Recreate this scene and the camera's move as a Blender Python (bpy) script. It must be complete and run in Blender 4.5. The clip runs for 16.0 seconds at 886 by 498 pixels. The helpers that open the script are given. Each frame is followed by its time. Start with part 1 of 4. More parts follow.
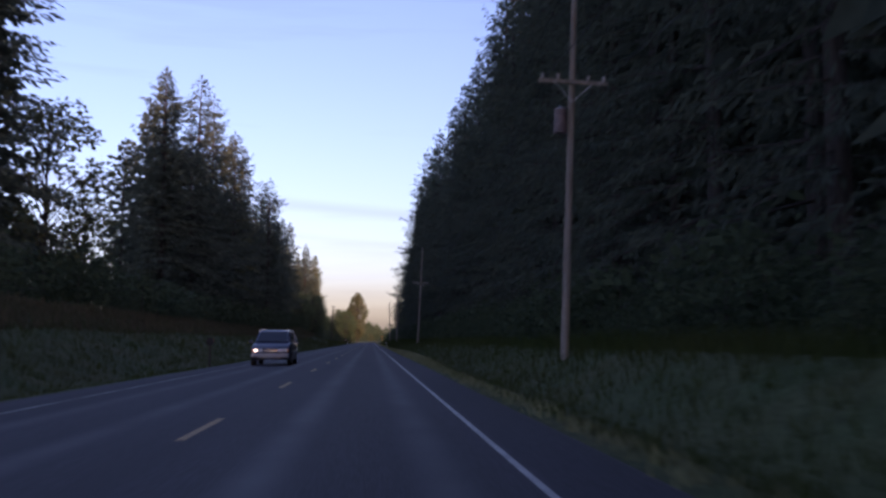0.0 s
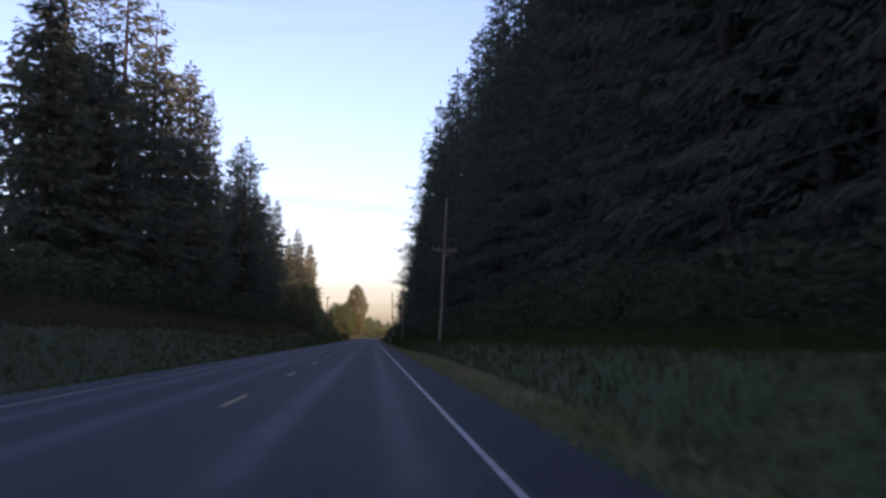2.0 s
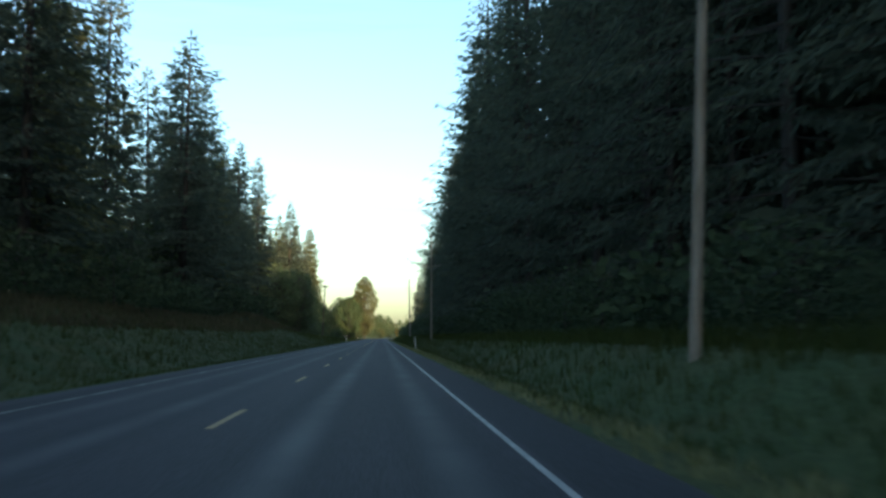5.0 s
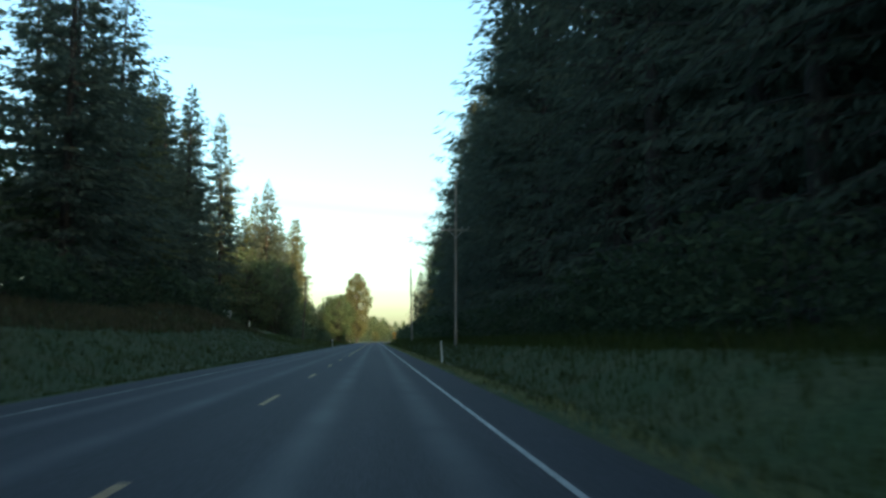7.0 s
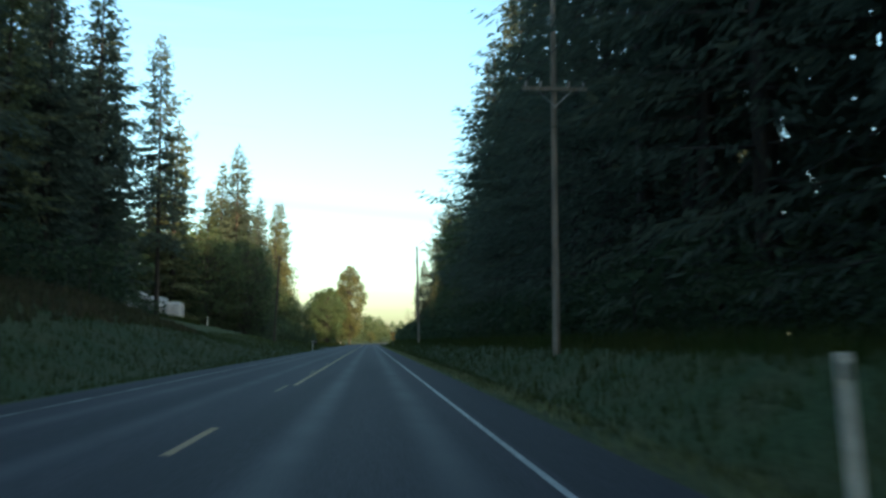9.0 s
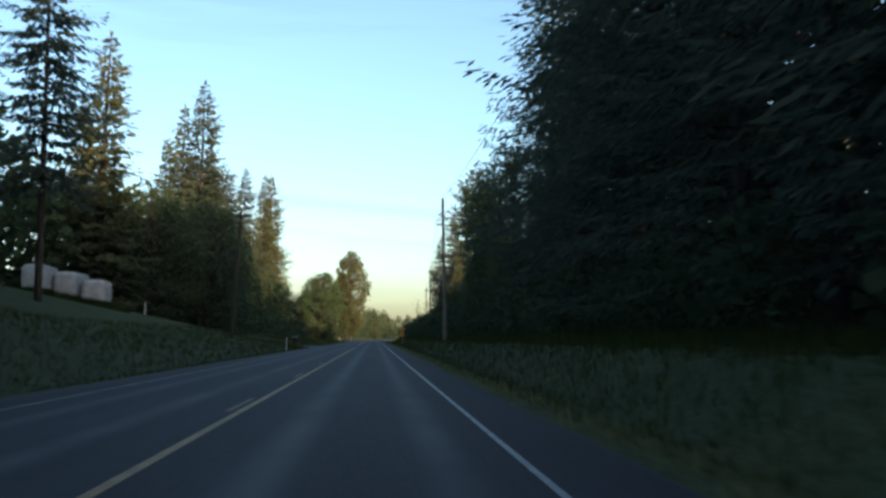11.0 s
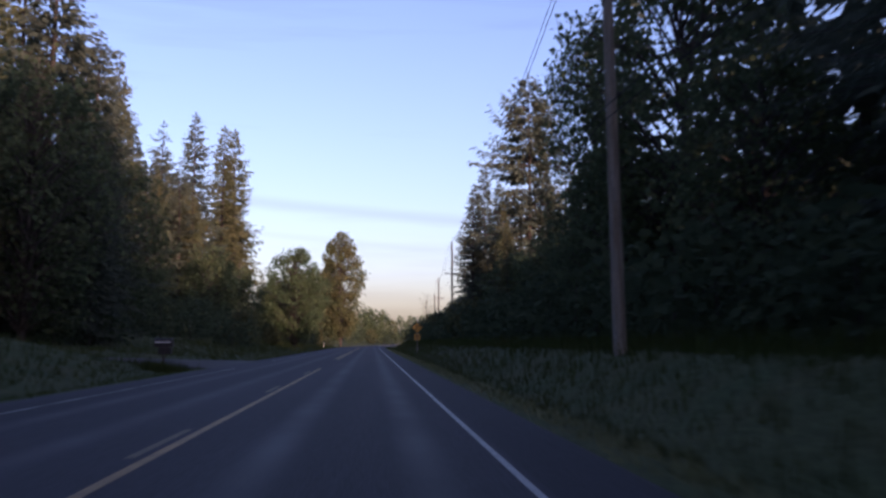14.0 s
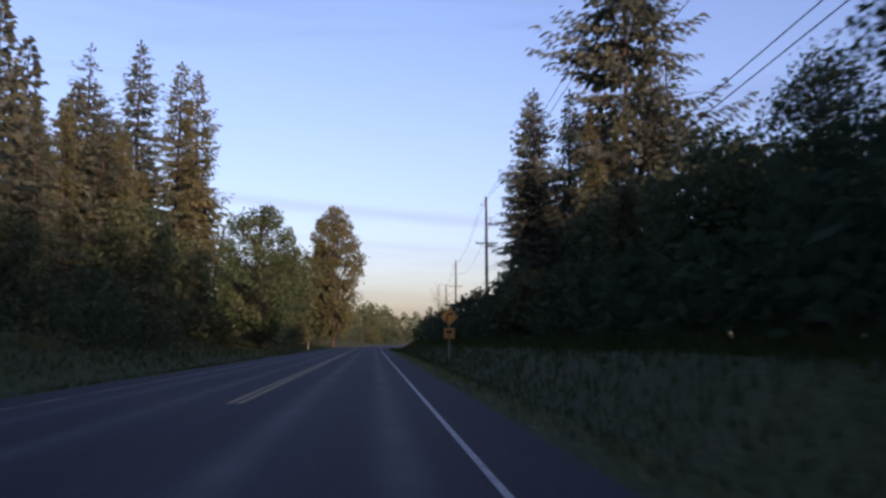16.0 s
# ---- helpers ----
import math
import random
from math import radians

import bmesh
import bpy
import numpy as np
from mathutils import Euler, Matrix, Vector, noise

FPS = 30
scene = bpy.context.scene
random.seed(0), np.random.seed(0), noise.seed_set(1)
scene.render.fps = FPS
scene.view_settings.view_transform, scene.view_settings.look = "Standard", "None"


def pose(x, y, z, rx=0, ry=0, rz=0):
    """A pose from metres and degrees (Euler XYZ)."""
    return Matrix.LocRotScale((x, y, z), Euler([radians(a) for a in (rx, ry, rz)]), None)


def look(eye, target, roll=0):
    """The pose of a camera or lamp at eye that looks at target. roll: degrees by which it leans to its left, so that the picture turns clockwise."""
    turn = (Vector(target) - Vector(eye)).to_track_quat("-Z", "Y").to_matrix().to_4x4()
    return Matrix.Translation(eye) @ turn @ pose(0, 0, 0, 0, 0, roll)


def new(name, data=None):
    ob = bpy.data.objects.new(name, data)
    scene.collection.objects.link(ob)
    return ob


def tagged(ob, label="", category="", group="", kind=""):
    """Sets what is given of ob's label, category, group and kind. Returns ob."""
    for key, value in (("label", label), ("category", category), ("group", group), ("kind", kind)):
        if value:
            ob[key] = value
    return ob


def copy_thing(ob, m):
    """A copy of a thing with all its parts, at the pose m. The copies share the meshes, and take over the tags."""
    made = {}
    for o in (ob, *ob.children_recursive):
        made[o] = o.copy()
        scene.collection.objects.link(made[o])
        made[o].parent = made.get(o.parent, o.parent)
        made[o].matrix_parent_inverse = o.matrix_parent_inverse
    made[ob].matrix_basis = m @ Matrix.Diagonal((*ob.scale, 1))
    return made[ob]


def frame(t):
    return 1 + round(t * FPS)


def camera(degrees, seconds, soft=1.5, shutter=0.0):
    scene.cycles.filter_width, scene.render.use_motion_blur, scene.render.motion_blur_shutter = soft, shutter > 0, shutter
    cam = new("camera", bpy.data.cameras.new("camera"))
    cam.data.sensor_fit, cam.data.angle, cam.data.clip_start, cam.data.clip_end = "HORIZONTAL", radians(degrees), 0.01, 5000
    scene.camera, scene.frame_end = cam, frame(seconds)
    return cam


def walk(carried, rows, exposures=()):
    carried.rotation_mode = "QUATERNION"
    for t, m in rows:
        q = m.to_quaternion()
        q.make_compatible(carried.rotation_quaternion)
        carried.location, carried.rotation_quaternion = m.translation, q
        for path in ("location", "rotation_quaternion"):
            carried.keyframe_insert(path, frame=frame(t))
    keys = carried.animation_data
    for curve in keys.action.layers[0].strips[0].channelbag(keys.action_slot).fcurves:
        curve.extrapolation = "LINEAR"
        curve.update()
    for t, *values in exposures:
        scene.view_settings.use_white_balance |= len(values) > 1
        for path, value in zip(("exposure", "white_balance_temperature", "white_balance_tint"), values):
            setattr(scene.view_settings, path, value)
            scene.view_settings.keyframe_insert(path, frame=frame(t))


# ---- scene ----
cam = camera(49.8, 16.0, soft=2.8, shutter=0.4)
EYE = 1.134
# seconds, across, along, turn, tilt, lean
ROWS = [
    (0.0, 2.15, 54.01, -4.32, 5.48, -0.02),
    (0.5, 2.18, 64.91, -4.39, 5.29, 0.11),
    (1.0, 2.25, 75.92, -4.53, 5.31, 0.18),
    (1.5, 2.35, 86.99, -4.45, 5.56, 0.07),
    (2.0, 2.42, 98.02, -4.26, 5.25, 0.01),
    (2.5, 2.44, 109.02, -3.97, 5.31, 0.49),
    (3.0, 2.41, 119.99, -3.84, 5.24, -0.05),
    (3.5, 2.33, 130.99, -3.62, 5.11, 0.15),
    (6.0, 2.01, 186.65, -3.89, 5.30, -0.01),
    (6.5, 1.98, 197.68, -4.01, 5.31, -0.09),
    (7.0, 1.98, 208.28, -4.05, 5.43, 0.09),
    (7.5, 1.98, 219.13, -4.21, 5.41, 0.01),
    (8.0, 1.99, 230.09, -4.27, 5.44, -0.07),
    (8.5, 2.01, 241.08, -4.28, 5.44, 0.06),
    (9.0, 2.02, 252.05, -4.34, 5.50, 0.10),
    (11.5, 2.12, 306.77, -4.07, 5.22, -0.28),
    (12.0, 2.09, 317.77, -4.01, 5.17, -0.15),
    (12.5, 2.10, 328.81, -4.17, 5.48, 0.00),
    (13.0, 2.16, 339.86, -4.24, 5.63, -0.17),
    (13.5, 2.22, 350.91, -4.23, 5.51, -0.12),
    (14.0, 2.24, 361.96, -4.26, 5.55, -0.03),
    (14.5, 2.27, 373.03, -4.21, 5.51, 0.22),
    (15.0, 2.36, 384.04, -4.30, 5.54, 0.08),
    (15.5, 2.42, 395.14, -4.34, 5.45, -0.06),
    (16.0, 2.50, 406.28, -4.19, 5.53, -0.14),
]
walk(cam, [(t, pose(x, y, EYE, 90 + tilt, lean, turn)) for t, x, y, turn, tilt, lean in ROWS],
     [(0.0, 1.28, 6060, 52), (1.6, 1.28, 6060, 52), (2.0, 1.57, 6380, 45), (2.5, 1.9, 6520, 33), (3.3, 2.05, 6480, 10), (9.3, 2.05, 6280, -7), (11.3, 1.46, 6220, 16), (12.2, 1.24, 6060, 46), (13.0, 1.2, 5960, 48), (14.5, 1.22, 5970, 48), (15.4, 1.18, 6020, 45), (16.0, 1.05, 6050, 43)])

# ---- light ----
world = bpy.data.worlds.new("evening_sky")
scene.world = world
world.use_nodes = True
wn, wl = world.node_tree.nodes, world.node_tree.links
SUN_EL, SUN_AZ = radians(9.5), radians(153.0)
sky = wn.new("ShaderNodeTexSky")
sky.sky_type, sky.sun_disc = "NISHITA", False
sky.sun_elevation, sky.sun_rotation = SUN_EL, SUN_AZ
sky.air_density, sky.dust_density, sky.ozone_density = 1.0, 1.9, 2.0
wn["Background"].inputs["Strength"].default_value = 0.12
# thin streaks of cloud, the same all round
where, lay = wn.new("ShaderNodeTexCoord"), wn.new("ShaderNodeMapping")
lay.inputs["Scale"].default_value = (1.3, 1.3, 16.0)
lay.inputs["Location"].default_value = (0.4, 0.1, 0.3)
wisps, edge, veil = wn.new("ShaderNodeTexNoise"), wn.new("ShaderNodeMapRange"), wn.new("ShaderNodeMixRGB")
wisps.inputs["Scale"].default_value, wisps.inputs["Detail"].default_value = 1.6, 5.0
edge.inputs["From Min"].default_value, edge.inputs["From Max"].default_value = 0.54, 0.74
edge.inputs["To Min"].default_value, edge.inputs["To Max"].default_value = 0.0, 0.55
veil.blend_type = "MULTIPLY"
veil.inputs[2].default_value = (0.72, 0.66, 0.68, 1)
wl.new(where.outputs["Generated"], lay.inputs["Vector"])
wl.new(lay.outputs[0], wisps.inputs["Vector"])
wl.new(wisps.outputs[0], edge.inputs["Value"])
wl.new(edge.outputs[0], veil.inputs[0])
wl.new(sky.outputs[0], veil.inputs[1])
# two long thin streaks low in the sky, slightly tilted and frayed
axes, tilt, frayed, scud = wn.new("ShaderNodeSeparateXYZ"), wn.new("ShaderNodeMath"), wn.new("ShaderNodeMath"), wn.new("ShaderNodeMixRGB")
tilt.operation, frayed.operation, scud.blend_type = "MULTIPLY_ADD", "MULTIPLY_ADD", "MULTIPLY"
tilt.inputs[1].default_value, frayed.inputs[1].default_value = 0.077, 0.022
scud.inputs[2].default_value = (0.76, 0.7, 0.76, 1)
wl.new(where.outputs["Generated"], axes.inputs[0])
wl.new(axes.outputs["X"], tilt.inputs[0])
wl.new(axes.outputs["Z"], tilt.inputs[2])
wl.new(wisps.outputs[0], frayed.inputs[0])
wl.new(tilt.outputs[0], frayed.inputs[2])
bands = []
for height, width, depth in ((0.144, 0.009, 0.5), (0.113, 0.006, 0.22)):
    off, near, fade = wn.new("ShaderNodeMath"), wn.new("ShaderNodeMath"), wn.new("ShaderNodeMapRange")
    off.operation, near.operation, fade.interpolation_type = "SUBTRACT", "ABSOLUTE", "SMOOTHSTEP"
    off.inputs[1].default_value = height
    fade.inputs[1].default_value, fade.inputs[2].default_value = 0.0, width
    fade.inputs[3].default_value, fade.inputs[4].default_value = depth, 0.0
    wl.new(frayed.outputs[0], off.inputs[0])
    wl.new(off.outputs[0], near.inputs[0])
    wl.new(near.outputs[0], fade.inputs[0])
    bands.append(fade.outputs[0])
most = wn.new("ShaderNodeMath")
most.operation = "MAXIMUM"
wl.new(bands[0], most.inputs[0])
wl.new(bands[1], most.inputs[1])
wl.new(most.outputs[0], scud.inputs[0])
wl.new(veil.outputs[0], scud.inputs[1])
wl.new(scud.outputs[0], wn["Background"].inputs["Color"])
sun = new("sun", bpy.data.lights.new("sun", "SUN"))
sun.data.energy, sun.data.angle, sun.data.color = 3.1, radians(0.6), (1.0, 0.68, 0.4)
toward = Vector((math.sin(SUN_AZ) * math.cos(SUN_EL), math.cos(SUN_AZ) * math.cos(SUN_EL), math.sin(SUN_EL)))
sun.matrix_world = look(toward * 100, (0, 0, 0))


# ---- materials ----
def material(name, base, rough=0.8, metal=0.0, vary=0.25, scale=3.0, fine=40.0, bump=0.0, hue=None, rand=0.0, spec=0.3, stretch=(1, 1, 1)):
    """A surface with two scales of variation, bump and, with rand, a shade of its own for each object or island."""
    m = bpy.data.materials.new(name)
    m.use_nodes = True
    n, l = m.node_tree.nodes, m.node_tree.links
    b = n["Principled BSDF"]
    b.inputs["Roughness"].default_value, b.inputs["Metallic"].default_value = rough, metal
    b.inputs["Specular IOR Level"].default_value = spec
    co = n.new("ShaderNodeTexCoord")
    mp = n.new("ShaderNodeMapping")
    mp.inputs["Scale"].default_value = stretch
    l.new(co.outputs["Object"], mp.inputs[0])
    big, small = n.new("ShaderNodeTexNoise"), n.new("ShaderNodeTexNoise")
    for tex, s, d in ((big, scale, 4.0), (small, fine, 3.0)):
        tex.inputs["Scale"].default_value, tex.inputs["Detail"].default_value = s, d
        l.new(mp.outputs[0], tex.inputs["Vector"])
    mix1 = n.new("ShaderNodeMixRGB")
    other = hue or tuple(c * 0.55 for c in base)
    mix1.inputs[1].default_value, mix1.inputs[2].default_value = (*base, 1), (*other, 1)
    ramp = n.new("ShaderNodeMapRange")
    ramp.inputs[1].default_value, ramp.inputs[2].default_value = 0.35, 0.65
    l.new(big.outputs[0], ramp.inputs[0])
    l.new(ramp.outputs[0], mix1.inputs[0])
    hsv = n.new("ShaderNodeHueSaturation")
    val = n.new("ShaderNodeMapRange")
    val.inputs[1].default_value, val.inputs[2].default_value = 0.3, 0.7
    val.inputs[3].default_value, val.inputs[4].default_value = 1 - vary, 1 + vary
    l.new(small.outputs[0], val.inputs[0])
    l.new(mix1.outputs[0], hsv.inputs["Color"])
    last = val.outputs[0]
    if rand:
        info, rr, mul = n.new("ShaderNodeNewGeometry"), n.new("ShaderNodeMapRange"), n.new("ShaderNodeMath")
        rr.inputs[3].default_value, rr.inputs[4].default_value = 1 - rand, 1 + rand
        mul.operation = "MULTIPLY"
        l.new(info.outputs["Random Per Island"], rr.inputs[0])
        l.new(rr.outputs[0], mul.inputs[0])
        l.new(last, mul.inputs[1])
        last = mul.outputs[0]
    l.new(last, hsv.inputs["Value"])
    l.new(hsv.outputs[0], b.inputs["Base Color"])
    if bump:
        bp = n.new("ShaderNodeBump")
        bp.inputs["Strength"].default_value, bp.inputs["Distance"].default_value = bump, 0.02
        l.new(small.outputs[0], bp.inputs["Height"])
        l.new(bp.outputs[0], b.inputs["Normal"])
    return m


def leafy(name, base, hue, rand=0.16, spec=0.06):
    """Foliage: thin leaves that let some light through, each with a shade of its own."""
    m = material(name, base, rough=0.9, vary=0.22, scale=0.25, fine=2.0, hue=hue, rand=rand, spec=spec)
    n, l = m.node_tree.nodes, m.node_tree.links
    b = n["Principled BSDF"]
    thin, mix = n.new("ShaderNodeBsdfTranslucent"), n.new("ShaderNodeMixShader")
    mix.inputs[0].default_value = 0.42
    l.new(b.inputs["Base Color"].links[0].from_socket, thin.inputs[0])
    l.new(b.outputs[0], mix.inputs[1])
    l.new(thin.outputs[0], mix.inputs[2])
    l.new(mix.outputs[0], n["Material Output"].inputs[0])
    return m


def glowing(name, colour, strength):
    m = bpy.data.materials.new(name)
    m.use_nodes = True
    b = m.node_tree.nodes["Principled BSDF"]
    b.inputs["Base Color"].default_value = (*colour, 1)
    b.inputs["Emission Color"].default_value, b.inputs["Emission Strength"].default_value = (*colour, 1), strength
    return m


def plain(name, colour, rough=0.5, metal=0.0, coat=0.0):
    m = bpy.data.materials.new(name)
    m.use_nodes = True
    b = m.node_tree.nodes["Principled BSDF"]
    b.inputs["Base Color"].default_value = (*colour, 1)
    b.inputs["Roughness"].default_value, b.inputs["Metallic"].default_value = rough, metal
    b.inputs["Coat Weight"].default_value = coat
    return m


ASPHALT = material("asphalt", (0.038, 0.037, 0.045), rough=0.8, vary=0.45, scale=0.5, fine=60.0, bump=0.25, hue=(0.025, 0.025, 0.031), stretch=(1.6, 0.06, 1))
# tyres have polished two paler tracks into each lane
n, l = ASPHALT.node_tree.nodes, ASPHALT.node_tree.links
co, axis, away = n.new("ShaderNodeTexCoord"), n.new("ShaderNodeSeparateXYZ"), n.new("ShaderNodeMath")
away.operation = "ABSOLUTE"
l.new(co.outputs["Object"], axis.inputs[0])
l.new(axis.outputs["X"], away.inputs[0])
tracks = []
for u in (1.2, 2.78):
    off, gap, fade = n.new("ShaderNodeMath"), n.new("ShaderNodeMath"), n.new("ShaderNodeMapRange")
    off.operation, gap.operation, fade.interpolation_type = "SUBTRACT", "ABSOLUTE", "SMOOTHSTEP"
    off.inputs[1].default_value = u
    for i, v in ((1, 0.0), (2, 0.4), (3, 1.0), (4, 0.0)):
        fade.inputs[i].default_value = v
    l.new(away.outputs[0], off.inputs[0])
    l.new(off.outputs[0], gap.inputs[0])
    l.new(gap.outputs[0], fade.inputs[0])
    tracks.append(fade.outputs[0])
both, patchy, worn, sheen, shine = n.new("ShaderNodeMath"), n.new("ShaderNodeMath"), n.new("ShaderNodeMixRGB"), n.new("ShaderNodeTexNoise"), n.new("ShaderNodeMapRange")
both.operation, patchy.operation = "ADD", "MULTIPLY"
sheen.inputs["Scale"].default_value = 0.35
worn.inputs[2].default_value = (0.056, 0.056, 0.065, 1)
shine.inputs[3].default_value, shine.inputs[4].default_value = 0.82, 0.62
l.new(tracks[0], both.inputs[0])
l.new(tracks[1], both.inputs[1])
l.new(co.outputs["Object"], sheen.inputs["Vector"])
l.new(both.outputs[0], patchy.inputs[0])
l.new(sheen.outputs[0], patchy.inputs[1])
l.new(patchy.outputs[0], worn.inputs[0])
l.new(n["Principled BSDF"].inputs["Base Color"].links[0].from_socket, worn.inputs[1])
l.new(worn.outputs[0], n["Principled BSDF"].inputs["Base Color"])
l.new(patchy.outputs[0], shine.inputs[0])
l.new(shine.outputs[0], n["Principled BSDF"].inputs["Roughness"])
SHOULDER = material("shoulder_asphalt", (0.031, 0.031, 0.038), rough=0.85, vary=0.4, scale=0.6, fine=50.0, bump=0.3, hue=(0.024, 0.024, 0.029), stretch=(1.2, 0.1, 1))
ASPHALT_OLD = material("driveway_asphalt", (0.075, 0.072, 0.07), rough=0.85, vary=0.35, scale=0.4, fine=50.0, bump=0.3)
GRAVEL = material("gravel", (0.2, 0.17, 0.12), rough=0.95, vary=0.5, scale=1.2, fine=35.0, bump=0.8, hue=(0.12, 0.11, 0.06))
FADED_PAINT = material("faded_road_paint", (0.25, 0.25, 0.25), rough=0.7, vary=0.4, scale=0.9, fine=25.0, hue=(0.08, 0.08, 0.08), bump=0.2)
WHITE_PAINT = material("white_road_paint", (0.42, 0.42, 0.41), rough=0.6, vary=0.3, scale=2.5, fine=30.0, hue=(0.26, 0.26, 0.26), bump=0.2)
YELLOW_PAINT = material("yellow_road_paint", (0.36, 0.21, 0.065), rough=0.6, vary=0.3, scale=2.5, fine=30.0, hue=(0.2, 0.125, 0.05), bump=0.2)
WORN_YELLOW = material("worn_yellow_paint", (0.17, 0.115, 0.055), rough=0.65, vary=0.4, scale=2.5, fine=30.0, hue=(0.09, 0.07, 0.045), bump=0.2)
SOIL = material("verge_soil", (0.046, 0.068, 0.028), rough=0.95, vary=0.4, scale=0.35, fine=8.0, bump=0.8, hue=(0.068, 0.076, 0.034), spec=0.1)
GRASS = leafy("grass_blades", (0.042, 0.064, 0.018), (0.059, 0.066, 0.022), 0.12)
DRY_GRASS = leafy("dry_grass_blades", (0.26, 0.25, 0.135), (0.18, 0.19, 0.09))
BRACKEN = leafy("bracken_fronds", (0.1, 0.082, 0.052), (0.078, 0.08, 0.044))
NEEDLES = leafy("fir_needles", (0.074, 0.095, 0.073), (0.088, 0.107, 0.076), 0.1)
NEEDLES_B = leafy("cedar_needles", (0.092, 0.112, 0.058), (0.118, 0.12, 0.06))
LEAVES = leafy("maple_leaves", (0.068, 0.102, 0.054), (0.092, 0.118, 0.058))
LEAVES_PALE = leafy("cottonwood_leaves", (0.09, 0.11, 0.05), (0.118, 0.115, 0.056))
LEAVES_GREEN = leafy("green_leaves", (0.07, 0.114, 0.057), (0.088, 0.12, 0.057))
LEAVES_SHRUB = leafy("shrub_leaves", (0.052, 0.076, 0.044), (0.066, 0.088, 0.046))
BARK = material("bark", (0.07, 0.06, 0.052), rough=0.95, vary=0.4, scale=1.5, fine=12.0, bump=0.9, stretch=(3, 3, 0.5))
POLE_WOOD = material("weathered_pole_wood", (0.25, 0.23, 0.2), rough=0.9, vary=0.3, scale=2.0, fine=25.0, bump=0.5, hue=(0.17, 0.14, 0.11), stretch=(4, 4, 0.3))
DARK_WOOD = material("dark_post_wood", (0.07, 0.06, 0.05), rough=0.9, vary=0.3, scale=3, fine=25, bump=0.5, stretch=(4, 4, 0.4))
STEEL = material("galvanised_steel", (0.38, 0.39, 0.4), rough=0.45, metal=0.8, vary=0.15, scale=4, fine=30)
CAN_GREY = material("transformer_paint", (0.17, 0.125, 0.125), rough=0.6, vary=0.2, scale=4, fine=30)
PORCELAIN = plain("insulator_porcelain", (0.25, 0.22, 0.2), 0.3)
WIRE = plain("cable", (0.012, 0.012, 0.013), 0.9)
POST_WHITE = material("white_plastic", (0.72, 0.72, 0.68), rough=0.5, vary=0.1, scale=5, fine=30, hue=(0.5, 0.5, 0.46))
SIGN_YELLOW = material("sign_yellow", (0.46, 0.23, 0.05), rough=0.45, vary=0.08, scale=4, fine=30, hue=(0.46, 0.24, 0.035))
SIGN_BLACK = plain("sign_black", (0.012, 0.012, 0.012), 0.5)
MAILBOX_BLACK = material("mailbox_paint", (0.014, 0.014, 0.016), rough=0.6, vary=0.2, scale=6, fine=40, hue=(0.035, 0.03, 0.028))
TRAILER_WHITE = material("trailer_skin", (0.46, 0.45, 0.43), rough=0.5, vary=0.08, scale=1.5, fine=20, hue=(0.34, 0.33, 0.31))
TRAILER_TRIM = plain("trailer_trim", (0.26, 0.255, 0.25), 0.6)
DARK_GLASS = plain("dark_glass", (0.012, 0.014, 0.018), 0.06)
RUBBER = material("tyre_rubber", (0.018, 0.018, 0.018), rough=0.85, vary=0.2, scale=8, fine=40)
ROCK = material("rock", (0.3, 0.28, 0.25), rough=0.95, vary=0.35, scale=2, fine=20, bump=0.8)
VAN_PAINT = plain("van_paint", (0.014, 0.017, 0.042), 0.38, 0.0, 0.25)
VAN_TRIM = plain("van_trim", (0.24, 0.24, 0.255), 0.45)
# silver made paler, with the sky's brightness put into the colour
SKYLIT_SILVER = plain("skylit_silver_paint", (0.78, 0.78, 0.8), 0.4, 0.0)
CHROME = plain("chrome", (0.6, 0.6, 0.62), 0.15, 1.0)
LENS_CLEAR = plain("lamp_lens", (0.5, 0.5, 0.5), 0.1)
LAMP_ON = glowing("lit_headlamp", (1.0, 0.78, 0.5), 1.6)
LAMP_AMBER = plain("amber_lens", (0.6, 0.22, 0.05), 0.2)


# ---- small builders ----
def mesh_of(name, verts, faces, mat, smooth=False):
    me = bpy.data.meshes.new(name)
    me.from_pydata([tuple(v) for v in verts], [], [tuple(f) for f in faces])
    me.materials.append(mat)
    if smooth:
        me.shade_smooth()
    me.update()
    return me


def thing(name, at, label, category, group="", kind=""):
    ob = new(name)
    ob.empty_display_size = 0.2
    ob.matrix_basis = at
    return tagged(ob, label, category, group, kind)


def part(name, bm, mat, parent=None, label="", smooth=False):
    """Links a bmesh, or a mesh, as one mesh object under a thing or a part."""
    if isinstance(bm, bmesh.types.BMesh):
        me = bpy.data.meshes.new(name)
        bmesh.ops.recalc_face_normals(bm, faces=bm.faces)
        bm.to_mesh(me)
        bm.free()
        me.materials.append(mat)
        if smooth:
            me.shade_smooth()
    else:
        me = bm
    ob = new(name, me)
    ob.parent = parent
    return tagged(ob, label)


def box(sx, sy, sz, at=(0, 0, 0), bevel=0.0, turn=None, bm=None):
    bm = bm or bmesh.new()
    m = Matrix.Translation(at) @ (turn or Matrix()) @ Matrix.Diagonal((sx, sy, sz, 1))
    made = bmesh.ops.create_cube(bm, size=1, matrix=m)
    if bevel:
        edges = {e for v in made["verts"] for e in v.link_edges}
        bmesh.ops.bevel(bm, geom=list(edges), offset=bevel, segments=2, profile=0.5, affect="EDGES")
    return bm


